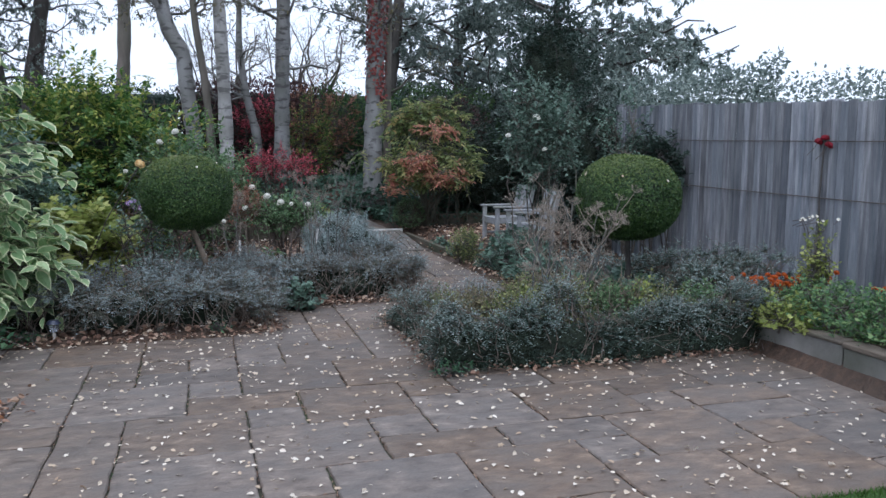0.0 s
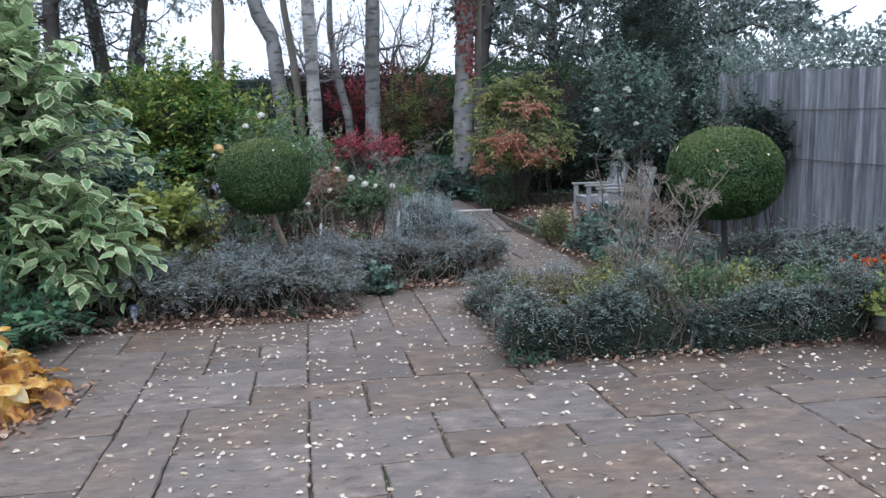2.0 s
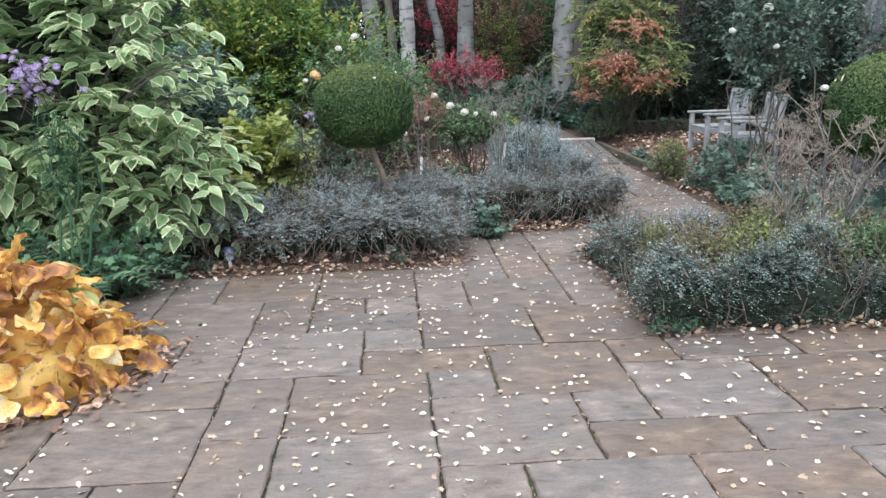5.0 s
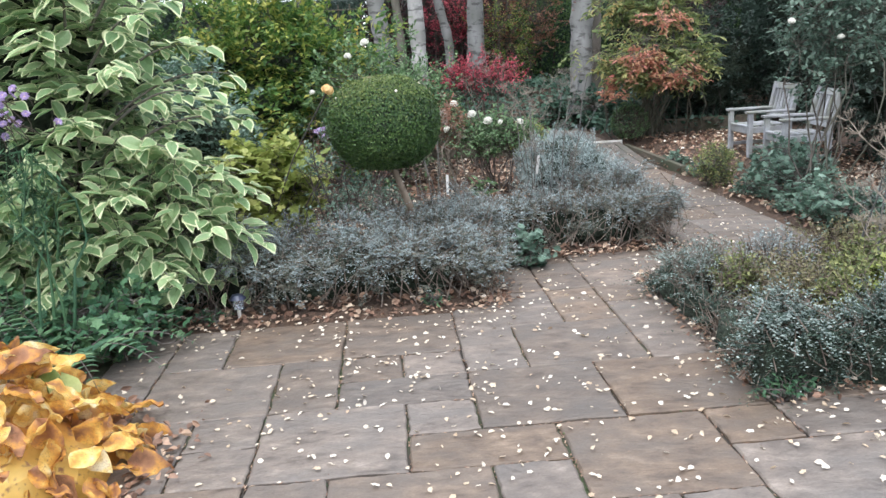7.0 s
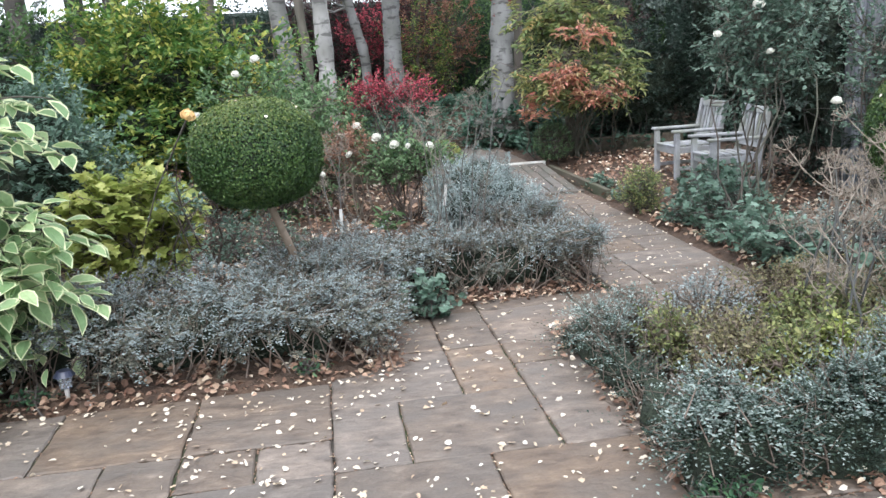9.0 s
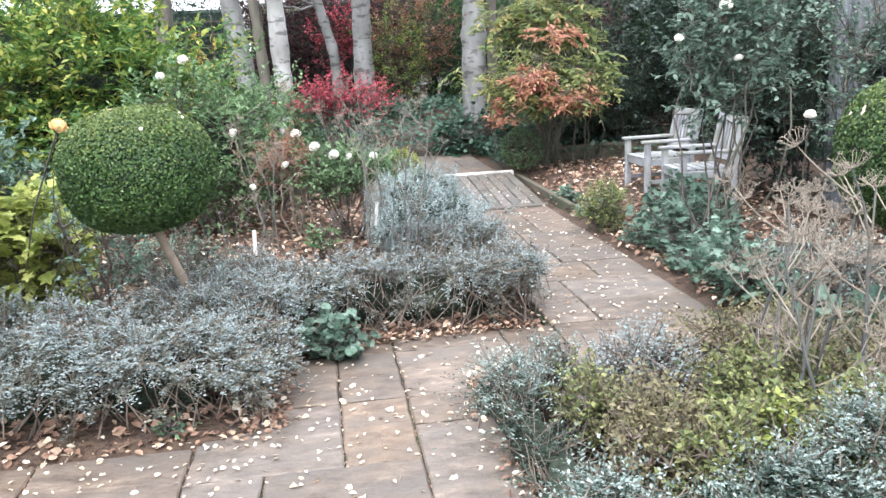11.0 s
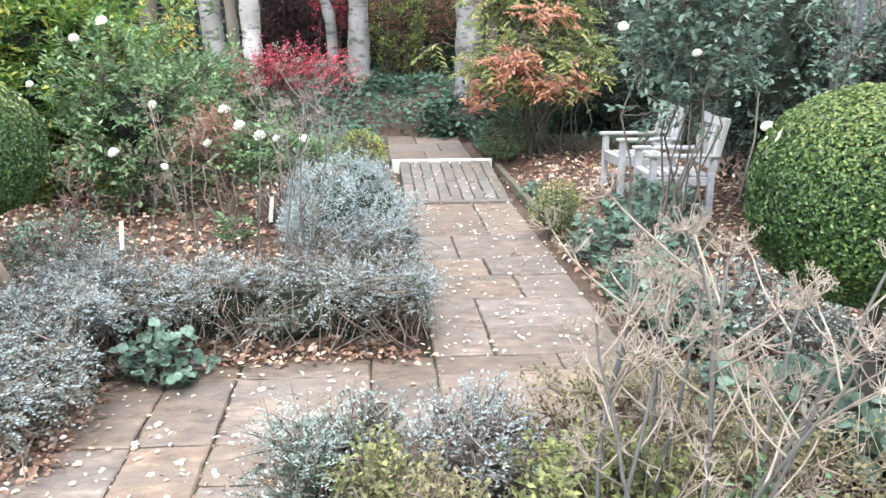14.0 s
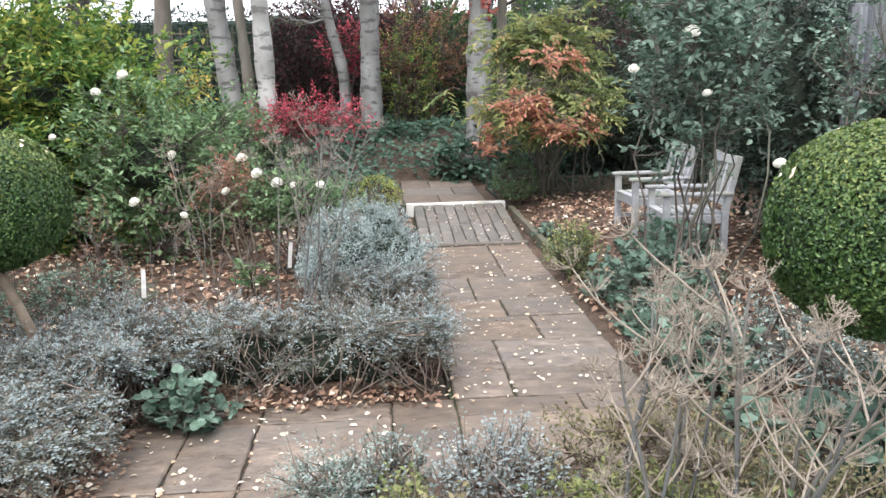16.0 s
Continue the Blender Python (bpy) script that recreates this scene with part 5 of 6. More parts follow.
# ---- the right side ----
for x, y, rx, ry, rz, k, lf, mt, lab in (
        (1.05, 4.90, 0.36, 0.2, 0.25, 700, 0.028, L_COVER, "low yellow-green variegated shrub behind the hedge"),
        (0.76, 5.15, 0.2, 0.3, 0.20, 360, 0.022, L_BROWNGREEN, "fading brown-green low shrub"),
        (0.66, 4.95, 0.17, 0.22, 0.17, 260, 0.024, L_BROWNGREEN, "fading brown-green low shrub"),
        (0.62, 5.45, 0.16, 0.24, 0.15, 240, 0.024, L_COVER, "low yellow-green variegated shrub beside the thin hedge"),
        (0.60, 5.85, 0.16, 0.2, 0.15, 200, 0.018, L_GREYGREEN, "small grey-green shrub beside the thin hedge"),
        (0.85, 4.80, 0.24, 0.12, 0.24, 330, 0.028, L_COVER, "low yellow-green variegated shrub against the hedge"),
        (1.3, 4.80, 0.26, 0.11, 0.25, 360, 0.028, L_COVER, "low yellow-green variegated shrub against the hedge"),
        (1.72, 4.80, 0.26, 0.11, 0.25, 360, 0.028, L_LUSH, "fresh green low shrub against the hedge"),
        (1.6, 4.95, 0.3, 0.22, 0.22, 520, 0.030, L_LUSH, "fresh green low shrub in the bed"),
        (1.3, 5.35, 0.34, 0.26, 0.22, 560, 0.026, L_COVER, "low yellow-green variegated shrub"),
        (2.0, 4.92, 0.36, 0.22, 0.25, 640, 0.026, L_COVER, "low yellow-green variegated shrub"),
        (0.95, 5.75, 0.28, 0.3, 0.18, 420, 0.018, L_GREY, "small grey-leaved shrub in the bed"),
        (2.45, 4.95, 0.3, 0.22, 0.22, 420, 0.028, L_LUSH, "fresh green low shrub in the bed"),
        (1.5, 5.85, 0.45, 0.32, 0.2, 620, 0.022, L_BROWNGREEN, "fading brown-green low shrub"),
        (1.8, 5.4, 0.35, 0.3, 0.22, 520, 0.022, L_BROWNGREEN, "fading brown-green perennial clump"),
        (1.0, 4.82, 0.14, 0.10, 0.24, 130, 0.03, L_LIME, "bright lime-green young shrub"),
        (1.9, 4.8, 0.14, 0.10, 0.24, 130, 0.03, L_LIME, "bright lime-green young shrub")):
    shrub("low_shrub", lab, "shrub", (x, y, 0.0), (x, y, 0.24), (rx, ry, rz), k, 8, 0.12, lf, mt, TWIG_BROWN, 9, DIAMOND, aspect=0.6, lift=0.8, rough_edge=0.3, group="low bed shrubs")
for x, y, k in ((1.4, 5.25, 22), (1.75, 5.3, 26), (2.1, 5.35, 20), (1.6, 5.6, 34)):
    shrub("dry_perennial", "tangle of dry straw-coloured stems and leaves", "plant", (x, y, 0.0), (x, y, 0.36), (0.24, 0.2, 0.22), k, 8, 0.22, 0.045, L_STRAW, STRAW, 5, aspect=0.16, lift=0.9, flop=0.7, rough_edge=0.4, group="dry perennials", stem_r=0.004)
shrub("elephant_ears", "clump of broad grey-green leaves beneath the box ball", "plant", (2.2, 5.85, 0.0), (2.2, 5.85, 0.2), (0.42, 0.35, 0.2), 80, 4, 0.1, 0.095, L_ROSE, TWIG, 8, ROUND, aspect=0.85, lift=0.4)
hedge("low_hedge", "grey-green low hedge before the fence", [(2.5, 3.7, 5.1, 6.4, 0.46)], 40000, 0.019, L_GREYGREEN, L_INNERGREENSHADE)
shrub("cranesbill", "green clump of lobed leaves beside the path", "plant", (2.3, 8.2, 0.0), (2.3, 8.15, 0.22), (0.45, 0.5, 0.24), 260, 4, 0.12, 0.065, L_ROSE, TWIG, 8, LOBED, aspect=0.9, lift=0.7)
shrub("cranesbill", "low green leafy clump by the chairs", "plant", (2.6, 8.9, 0.0), (2.6, 8.9, 0.25), (0.4, 0.35, 0.26), 200, 4, 0.12, 0.06, L_ROSE, TWIG, 8, LOBED, aspect=0.9, lift=0.7)
shrub("dwarf_bamboo", "small upright yellow-green heavenly bamboo by the path", "shrub", (1.98, 9.1, 0.0), (1.98, 9.1, 0.25), (0.24, 0.24, 0.24), 230, 7, 0.14, 0.04, L_FEATHER, BARK_BROWN, 8, aspect=0.35, lift=0.9)
shrub("rose_bush", "tall leggy rose with dark green leaves and white blooms", "rose", (2.36, 8.0, 0.0), (2.44, 8.0, 1.58), (0.52, 0.42, 0.68), 520, 9, 0.28, 0.05, L_PALEROSE, BARK_BROWN, 13, OVAL, rough_edge=0.4, aspect=0.6, stem_r=0.011)
shrub("rose_bush", "upright dark green rose near the fence", "rose", (3.75, 8.3, 0.0), (3.7, 8.3, 1.2), (0.4, 0.45, 0.8), 300, 9, 0.26, 0.045, L_ROSE, BARK_BROWN, 10, OVAL, rough_edge=0.4, aspect=0.6)
shrub("laurel", "glossy dark evergreen on the fence", "shrub", (3.9, 8.0, 0.0), (3.86, 7.95, 1.28), (0.24, 0.55, 0.36), 300, 7, 0.16, 0.065, L_DARK, BARK_DARK, 9, OVAL, rough_edge=0.4)
shrub("laurel", "dense dark evergreen at the fence's end", "shrub", (4.0, 9.6, 0.0), (3.9, 9.7, 1.25), (0.8, 0.6, 1.15), 900, 8, 0.2, 0.06, L_DARK, BARK_DARK, 12, OVAL, rough_edge=0.3, core=0.55)
shrub("conifer", "tall dark evergreen behind the roses", "tree", (4.6, 12.6, 0.0), (4.6, 12.6, 2.3), (0.95, 1.0, 2.1), 1500, 9, 0.3, 0.07, L_DARK, BARK_DARK, 14, rough_edge=0.3, core=0.5)
shrub("green_shrub", "dark leafy shrubs behind the garden chairs", "shrub", (3.5, 12.9, 0.1), (3.5, 12.9, 0.95), (1.1, 0.5, 0.9), 900, 8, 0.2, 0.06, L_DARK, BARK_DARK, 12, OVAL, core=0.55)
shrub("green_shrub", "dark evergreen filling the corner by the hedge", "shrub", (3.6, 15.4, 0.3), (3.6, 15.4, 1.5), (1.2, 0.6, 1.3), 700, 8, 0.22, 0.07, L_DARK, BARK_DARK, 10, core=0.7)
shrub("autumn_shrub", "spreading shrub of feathery yellow-green leaves turning russet", "shrub", (2.35, 12.3, 0.1), (2.3, 12.05, 1.2), (0.95, 0.5, 0.42), 300, 13, 0.38, 0.10, L_FEATHER, BARK_BROWN, 8, OVAL, 0.3, aspect=0.34, flop=0.22, rough_edge=0.4, lift=0.0, hollow=0.3)
shrub("autumn_shrub", "tall yellow-green fronds with russet tips", "shrub", (2.5, 12.7, 0.1), (2.4, 12.5, 1.85), (0.85, 0.45, 0.5), 240, 13, 0.38, 0.10, L_FEATHER, BARK_BROWN, 8, OVAL, 0.3, aspect=0.34, flop=0.22, rough_edge=0.4, lift=0.0, hollow=0.3)
for x, y, z, r, k in ((2.12, 11.62, 1.22, 0.42, 46), (2.66, 11.7, 1.0, 0.34, 26), (1.72, 11.85, 0.88, 0.3, 16), (2.45, 11.95, 1.7, 0.4, 16), (2.3, 11.55, 1.0, 0.3, 20)):
    shrub("autumn_shrub", "scarlet and orange autumn spray of feathery leaves", "shrub", (x + 0.2, 12.25, 0.1), (x, y, z), (r, r * 0.8, r * 0.55), k, 13, 0.32, 0.085, L_AUTUMN, BARK_BROWN, 3, OVAL, 0.3,
          aspect=0.36, flop=0.22, rough_edge=0.3, lift=0.0, hollow=0.2, group="autumn sprays")
shrub("autumn_shrub", "low layered yellow-green fronds", "shrub", (2.3, 12.2, 0.1), (2.35, 11.85, 1.0), (0.85, 0.4, 0.22), 80, 13, 0.36, 0.095, L_FEATHER, BARK_BROWN, 6, OVAL, 0.3, aspect=0.34, flop=0.15, rough_edge=0.4, lift=0.0, hollow=0.3)
for x, y in ((2.02, 6.35), (2.0, 7.7), (2.02, 8.5), (2.05, 9.7), (2.05, 10.4)):
    shrub("cranesbill", "small low green clump at the path's edge", "plant", (x, y, 0.0), (x + 0.02, y, 0.1), (0.14, 0.22, 0.1), 60, 4, 0.08, 0.045, L_ROSE, TWIG, 5, LOBED, aspect=0.9, lift=0.7, group="clumps at the path's edge")
# added shrub: its dark purple stands in for shadowed fence panels
shrub("fence_standin_shrub", "added purple shrub in place of shadowed dark fence panels", "shrub", (3.2, 13.8, 0.2), (3.2, 13.8, 1.5), (0.8, 0.4, 0.9), 420, 9, 0.2, 0.06, L_PURPLE)

# ---- raised bed planting ----
shrub("bedding_plants", "bright green bedding plants spilling over the wall", "plant", (3.05, 4.0, 0.2), (3.02, 3.9, 0.34), (0.46, 1.0, 0.22), 1300, 6, 0.12, 0.028, L_BED, TWIG, 12, LOBED, aspect=0.8, lift=0.7)
shrub("lime_perennial", "yellow-green trailing plant over the wall's edge", "plant", (2.75, 4.3, 0.2), (2.7, 4.35, 0.26), (0.22, 0.4, 0.18), 260, 6, 0.1, 0.036, L_LIME, TWIG, 8, LOBED, aspect=0.8)
shrub("feverfew", "tall yellow-green feverfew with small white flowers", "plant", (3.3, 4.75, 0.2), (3.3, 4.75, 0.6), (0.15, 0.15, 0.28), 90, 6, 0.12, 0.035, L_LIME, TWIG, 6, LOBED, aspect=0.8, lift=0.9)


def ivy_bank():
    n = 9000
    P = np.column_stack([rng.uniform(-1.2, 4.5, n), rng.uniform(12.2, 16.8, n), np.zeros(n)])
    keep = ((P[:, 0] > 1.78) | (P[:, 1] > 14.0) | ((P[:, 0] < 0.72) & (P[:, 1] > 12.9))) & ~((P[:, 0] > 2.1) & (P[:, 0] < 4.5) & (P[:, 1] < 12.5))
    P = P[keep]
    z = ground_z(P[:, 0], P[:, 1])
    P[:, 2] = z + 0.03 + 0.17 * rng.random(len(P)) + 0.12 * np.array([hnoise(p[0], p[1], 2.0, 3.0) for p in P])
    P[:, 2] = np.maximum(P[:, 2], z + 0.02)
    D = unit(rng.normal(size=(len(P), 3)) * np.array([1, 1, 0.4]) + np.array([0, -0.7, -0.1]))
    ob = part("ivy", leaf_mesh("ivy", P, D, UP + np.array([0, -0.5, 0]) + rng.normal(size=(len(P), 3)) * 0.4, rng.uniform(0.05, 0.085, len(P)), rng.uniform(0.045, 0.075, len(P)), LOBED), L_IVY, None)
    tagged(ob, "dark green ivy carpeting the bank under the trees", "ivy", kind="stuff")


ivy_bank()
for x, y, z, rx, ry, rz, k in ((1.9, 13.85, 0.3, 0.75, 0.4, 0.45, 420), (0.2, 15.3, 0.4, 1.3, 0.5, 0.45, 600), (2.9, 13.3, 0.3, 0.9, 0.4, 0.4, 420), (-0.6, 12.5, 0.25, 0.8, 0.3, 0.25, 260)):
    shrub("ivy_mound", "mound of glossy dark ivy at the foot of the trees", "ivy", (x, y, z - 0.15), (x, y, z + 0.1), (rx, ry, rz), k, 6, 0.16, 0.07, L_IVY, TWIG_DARK, 6, LOBED, 0.2, aspect=0.85, group="ivy mounds")

# ---- flowers ----
def bloom(name, at, r, mat, label, layers=2, petals=6, group="", category="flower", bud=True):
    """A full double flower head: overlapping petals wrapped round a tight heart, or a small open daisy."""
    th = thing(name, at, label, category, group)
    P, D, N, L = [], [], [], []
    for q in range(layers + bud):
        for k in range(petals):
            an = 2 * np.pi * (k + 0.5 * q) / petals + rng.normal() * 0.12
            o = np.array([np.cos(an), np.sin(an), 0.0])
            if bud:
                e = -0.35 + 0.55 * q + rng.normal() * 0.06
                rad = o * np.cos(e) + UP * np.sin(e)
                d = unit(UP * np.cos(e) - o * np.sin(e) + rad * (0.75 - 0.3 * q))
                ln = r * (1.05 - 0.12 * q)
                P.append(rad * r * 0.72 - d * ln * 0.45)
                N.append(rad)
            else:
                d = o + UP * (0.15 + 0.25 * q)
                ln = r * (1.25 - 0.1 * q)
                P.append(d * r * 0.15)
                N.append(UP - o * 0.3)
            D.append(d)
            L.append(ln)
    wide = 1.05 if bud else 0.5
    part("petal", leaf_mesh("petal", np.array(P), np.array(D), np.array(N), np.array(L), np.array(L) * wide, OVAL), mat, th)
    bm = bmesh.new()
    bmesh.ops.create_icosphere(bm, subdivisions=2, radius=r * (0.74 if bud else 0.22), matrix=Matrix.Translation((0, 0, r * 0.1 if bud else 0)) @ Matrix.Diagonal((1, 1, 0.9, 1)))
    for v in bm.verts:
        v.co += v.co.normalized() * r * 0.16 * noise.noise(v.co * (2.2 / r) + Vector(at))
    part("bud" if bud else "flower_centre", bm, mat if bud else P_PEACH, th, "tight inner petals" if bud else "yellow flower centre")
    th.rotation_euler = (rng.uniform(0.2, 0.7), rng.normal() * 0.35, rng.normal() * 0.5) if bud else (rng.uniform(0.3, 1.2), rng.normal() * 0.4, rng.normal() * 0.5)
    part("stalk", tube_mesh("stalk", [(np.array([(0, 0, -r * 0.3), (0.008, 0.015, -0.08), (0.0, 0.03, -0.16)]), 0.0025)], 5), TWIG_DARK, th)
    return th


WHITE_ROSES = [(1.96, 7.68, 1.56), (2.58, 7.22, 1.08), (2.3, 7.75, 1.75), (2.4, 7.75, 1.42), (-1.52, 9.63, 1.48), (-1.35, 9.75, 1.6), (-1.9, 9.7, 1.15), (-1.0, 9.6, 1.0),
               (-0.2, 9.4, 0.79), (-0.08, 9.38, 0.77), (0.12, 9.42, 0.76), (-0.35, 9.45, 0.86), (0.2, 9.6, 0.7), (-0.6, 9.5, 0.72), (-0.5, 9.7, 0.95), (-0.85, 9.2, 0.6), (-1.1, 8.9, 0.75)]
for k, p in enumerate(WHITE_ROSES):
    bloom("rose_bloom", (p[0], p[1], p[2] - 0.03), 0.037 + 0.008 * ((k * 7) % 3 - 1), P_WHITE, "open creamy-white double rose bloom", group="white rose blooms")
bloom("rose_bloom", (-1.575, 7.06, 1.25), 0.044, P_PEACH, "pale peach-yellow rose bloom beside the box ball", group="white rose blooms")
part("stalk", tube_mesh("stalk", [(np.array([(-1.6, 7.2, 0.0), (-1.63, 7.15, 0.6), (-1.6, 7.06, 1.26)]) - np.array([-1.6, 7.06, 1.27]), 0.005)], 5), TWIG, bpy.data.objects["rose_bloom.017"])
tall = bpy.data.objects["rose_bloom.001"]
part("stalk", tube_mesh("stalk", [(np.array([(0, 0.02, -0.1), (0.03, 0.1, -0.5), (0.0, 0.2, -1.09)]), 0.0045)], 5), TWIG_DARK, tall)
tall.rotation_euler = (0, 0, 0)
for q in range(70):
    y = 4.85 + rng.normal() * 0.13 if q < 44 else 4.15 + rng.normal() * 0.1
    x = 3.15 + rng.normal() * 0.2 if q < 44 else 3.55 + rng.normal() * 0.1
    bloom("marigold", (x, y, 0.36 + rng.random() * 0.11), 0.021, P_ORANGE, "orange marigold flower in the raised bed", 2, 8, "marigolds")
for k, (dy, dz) in enumerate(((0.0, 0.0), (0.07, -0.03), (-0.05, -0.06))):
    red = bloom("red_flower", (4.05, 5.58 + dy, 1.50 + dz), 0.036, P_RED, "dark red climbing flower against the fence", 2, 8, "red climber flowers")
    if k == 0:
        red.rotation_euler = (0, 0, 0)
        # added dark tube marks the dark groove in the fence below the flower
        part("stalk", tube_mesh("stalk", [(np.array([(0.0, 0.0, -0.02), (0.005, 0.03, -0.5), (0.0, 0.0, -1.0), (0.005, 0.02, -1.5)]), 0.007)], 6), BARK_DARK, red, "dark tube down the fence, standing in for its groove")
for q in range(44):
    bloom("aster", (-3.05 + rng.normal() * 0.10, 5.45 + rng.normal() * 0.06, 1.32 + rng.normal() * 0.055), 0.017, P_PURPLE, "small purple aster flower", 2, 11, "purple asters", bud=False)
shrub("aster_plant", "tall aster plant with fine leaves", "plant", (-2.96, 5.5, 0.0), (-2.96, 5.48, 0.95), (0.17, 0.08, 0.3), 70, 6, 0.18, 0.05, L_FERN, L_FERN, 5, aspect=0.2, lift=1.0)
for q in range(9):
    bloom("aster", (-1.78 + rng.normal() * 0.08, 8.9 + rng.normal() * 0.06, 0.80 + rng.normal() * 0.03), 0.018, P_PURPLE, "small purple aster flower", 2, 11, "purple asters", bud=False)
for q in range(9):
    bloom("feverfew_flower", (3.3 + rng.normal() * 0.09, 4.75 + rng.normal() * 0.09, 0.84 + rng.random() * 0.08), 0.011, P_WHITE, "small white feverfew flower", 2, 8, "feverfew flowers", bud=False)


# ---- dry umbel stalks ----
def fennel(at, stems, height, spread, label, mat=STALK, head=STRAW, rays=13, head_r=0.05, branch=4, stout=0.0082, reach=0.26):
    """Dry umbellifer: stout jointed stems, long side shoots curving up from the nodes, each ending in an umbel of fine rays."""
    th = thing("dry_fennel", at, label, "plant", "dry fennel stalks")
    heads, ends = [], []

    def grow(p, d, length, r0, r1, joints, lift, kink):
        L = [p]
        for q in range(joints):
            d = unit(d + rng.normal(size=3) * np.array([kink, kink, kink * 0.4]) + UP * lift)
            L.append(L[-1] + d * length / joints)
        return np.array(L), d, np.linspace(r0, r1, joints + 1)

    for q in range(stems):
        an = 2 * np.pi * (q + rng.random()) / stems
        lean = rng.uniform(0.04, 0.2)
        root = np.array([np.cos(an) * spread * rng.random(), np.sin(an) * spread * rng.random(), -0.02])
        L, d, r = grow(root, unit(np.array([np.cos(an) * lean, np.sin(an) * lean, 1.0])), height * rng.uniform(0.72, 1.0), stout, stout * 0.4, 9, 0.05, 0.10)
        stem = part("stem", tube_mesh("stem", [(L, r)], 7), mat, th)
        ends.append((L[-1], d))
        turn = rng.uniform(0, 6.28)
        for b in range(branch):
            k = min(8, 3 + int(round(5 * (b + 0.5 * rng.random()) / max(1, branch - 1))))
            a2 = turn + 2.4 * b + rng.normal() * 0.3
            o = unit(np.array([np.cos(a2), np.sin(a2), 0.45 + 0.35 * rng.random()]))
            B, e, rb = grow(L[k], o, reach * rng.uniform(0.55, 1.15), stout * 0.42, stout * 0.24, 6, 0.10, 0.09)
            shoots = [(B, rb)]
            ends.append((B[-1], e))
            if rng.random() < 0.6:
                C, e2, rc = grow(B[3], unit(e + np.array([-o[1], o[0], 0.1]) * rng.choice((-0.9, 0.9))), reach * rng.uniform(0.25, 0.5), stout * 0.26, stout * 0.18, 4, 0.08, 0.1)
                shoots.append((C, rc))
                ends.append((C[-1], e2))
            part("side_shoot", tube_mesh("side_shoot", shoots, 5), head, stem, "pale dry side shoot")
    for p, d in ends:
        d = unit(d + UP * 0.25)
        s = unit(np.cross(d, np.array([0.3, 0.7, 0.2])))
        u = np.cross(d, s)
        R = head_r * rng.uniform(0.65, 1.2)
        for k in range(rays):
            a2 = 2 * np.pi * k / rays + rng.normal() * 0.2
            rr = rng.uniform(0.5, 1.1)
            side = np.cos(a2) * s + np.sin(a2) * u
            tip = p + R * (rr * side + (0.95 - 0.45 * rr) * d)
            mid = p + R * (0.62 * rr * side + (0.30 - 0.1 * rr) * d)
            heads.append((np.array([p, mid, tip]), np.array([0.0016, 0.0011, 0.0010])))
            for z in range(3):
                heads.append((np.array([tip, tip + unit(d * 0.6 + side * 0.4 + rng.normal(size=3) * 0.7) * 0.011]), np.array([0.0006, 0.0011])))
    part("seed_head", tube_mesh("seed_head", heads, 3), head, th, "straw-coloured dry umbel seed heads")
    return th


fennel((1.2, 5.02, 0.0), 3, 1.08, 0.1, "tall dry fennel stalks with straw-coloured umbels", STALK_DARK, STRAW, 15, 0.05, 5)
fennel((1.4, 4.98, 0.0), 3, 1.16, 0.14, "stout dry fennel stalks with wide straw-coloured umbels", STALK_DARK, STRAW, 16, 0.052, 5)
fennel((1.55, 5.1, 0.0), 3, 1.2, 0.2, "branching dry fennel stalks with bare umbels", STALK_DARK, STRAW, 15, 0.05, 4)
fennel((1.32, 5.38, 0.0), 4, 1.08, 0.2, "branching dry fennel stalks with bare umbels", STALK_DARK, STRAW, 14, 0.045, 4)
fennel((0.1, 8.75, 0.0), 4, 1.2, 0.12, "thin grey dry fennel stalks in the rose bed", STALK, STRAW, 10, 0.045, 3, 0.006, 0.22)
fennel((-0.75, 9.3, 0.0), 4, 1.05, 0.2, "pale branching dry stalks in the rose bed", STALK, STRAW, 9, 0.045, 4, 0.006, 0.3)
fennel((0.0, 9.9, 0.0), 3, 1.3, 0.2, "pale branching dry stalks before the crimson shrub", STALK, STRAW, 10, 0.05, 4, 0.006, 0.3)
fennel((0.14, 7.9, 0.0), 5, 1.45, 0.14, "tall grey dry fennel stalks behind the low hedge", STALK_DARK, STALK, 12, 0.05, 3, 0.0065, 0.26)
fennel((-0.1, 7.7, 0.0), 6, 0.75, 0.4, "bare dark perennial stalks behind the hedge", TWIG_DARK, TWIG, 4, 0.02, 2, 0.006, 0.14)
fennel((-1.9, 8.4, 0.0), 5, 0.6, 0.4, "bare dark perennial stalks in the bed", TWIG_DARK, TWIG, 4, 0.02, 2, 0.005, 0.14)
fennel((-0.9, 8.3, 0.0), 6, 0.6, 0.4, "bare brown perennial stalks in the bed", TWIG, TWIG, 4, 0.02, 2, 0.005, 0.14)


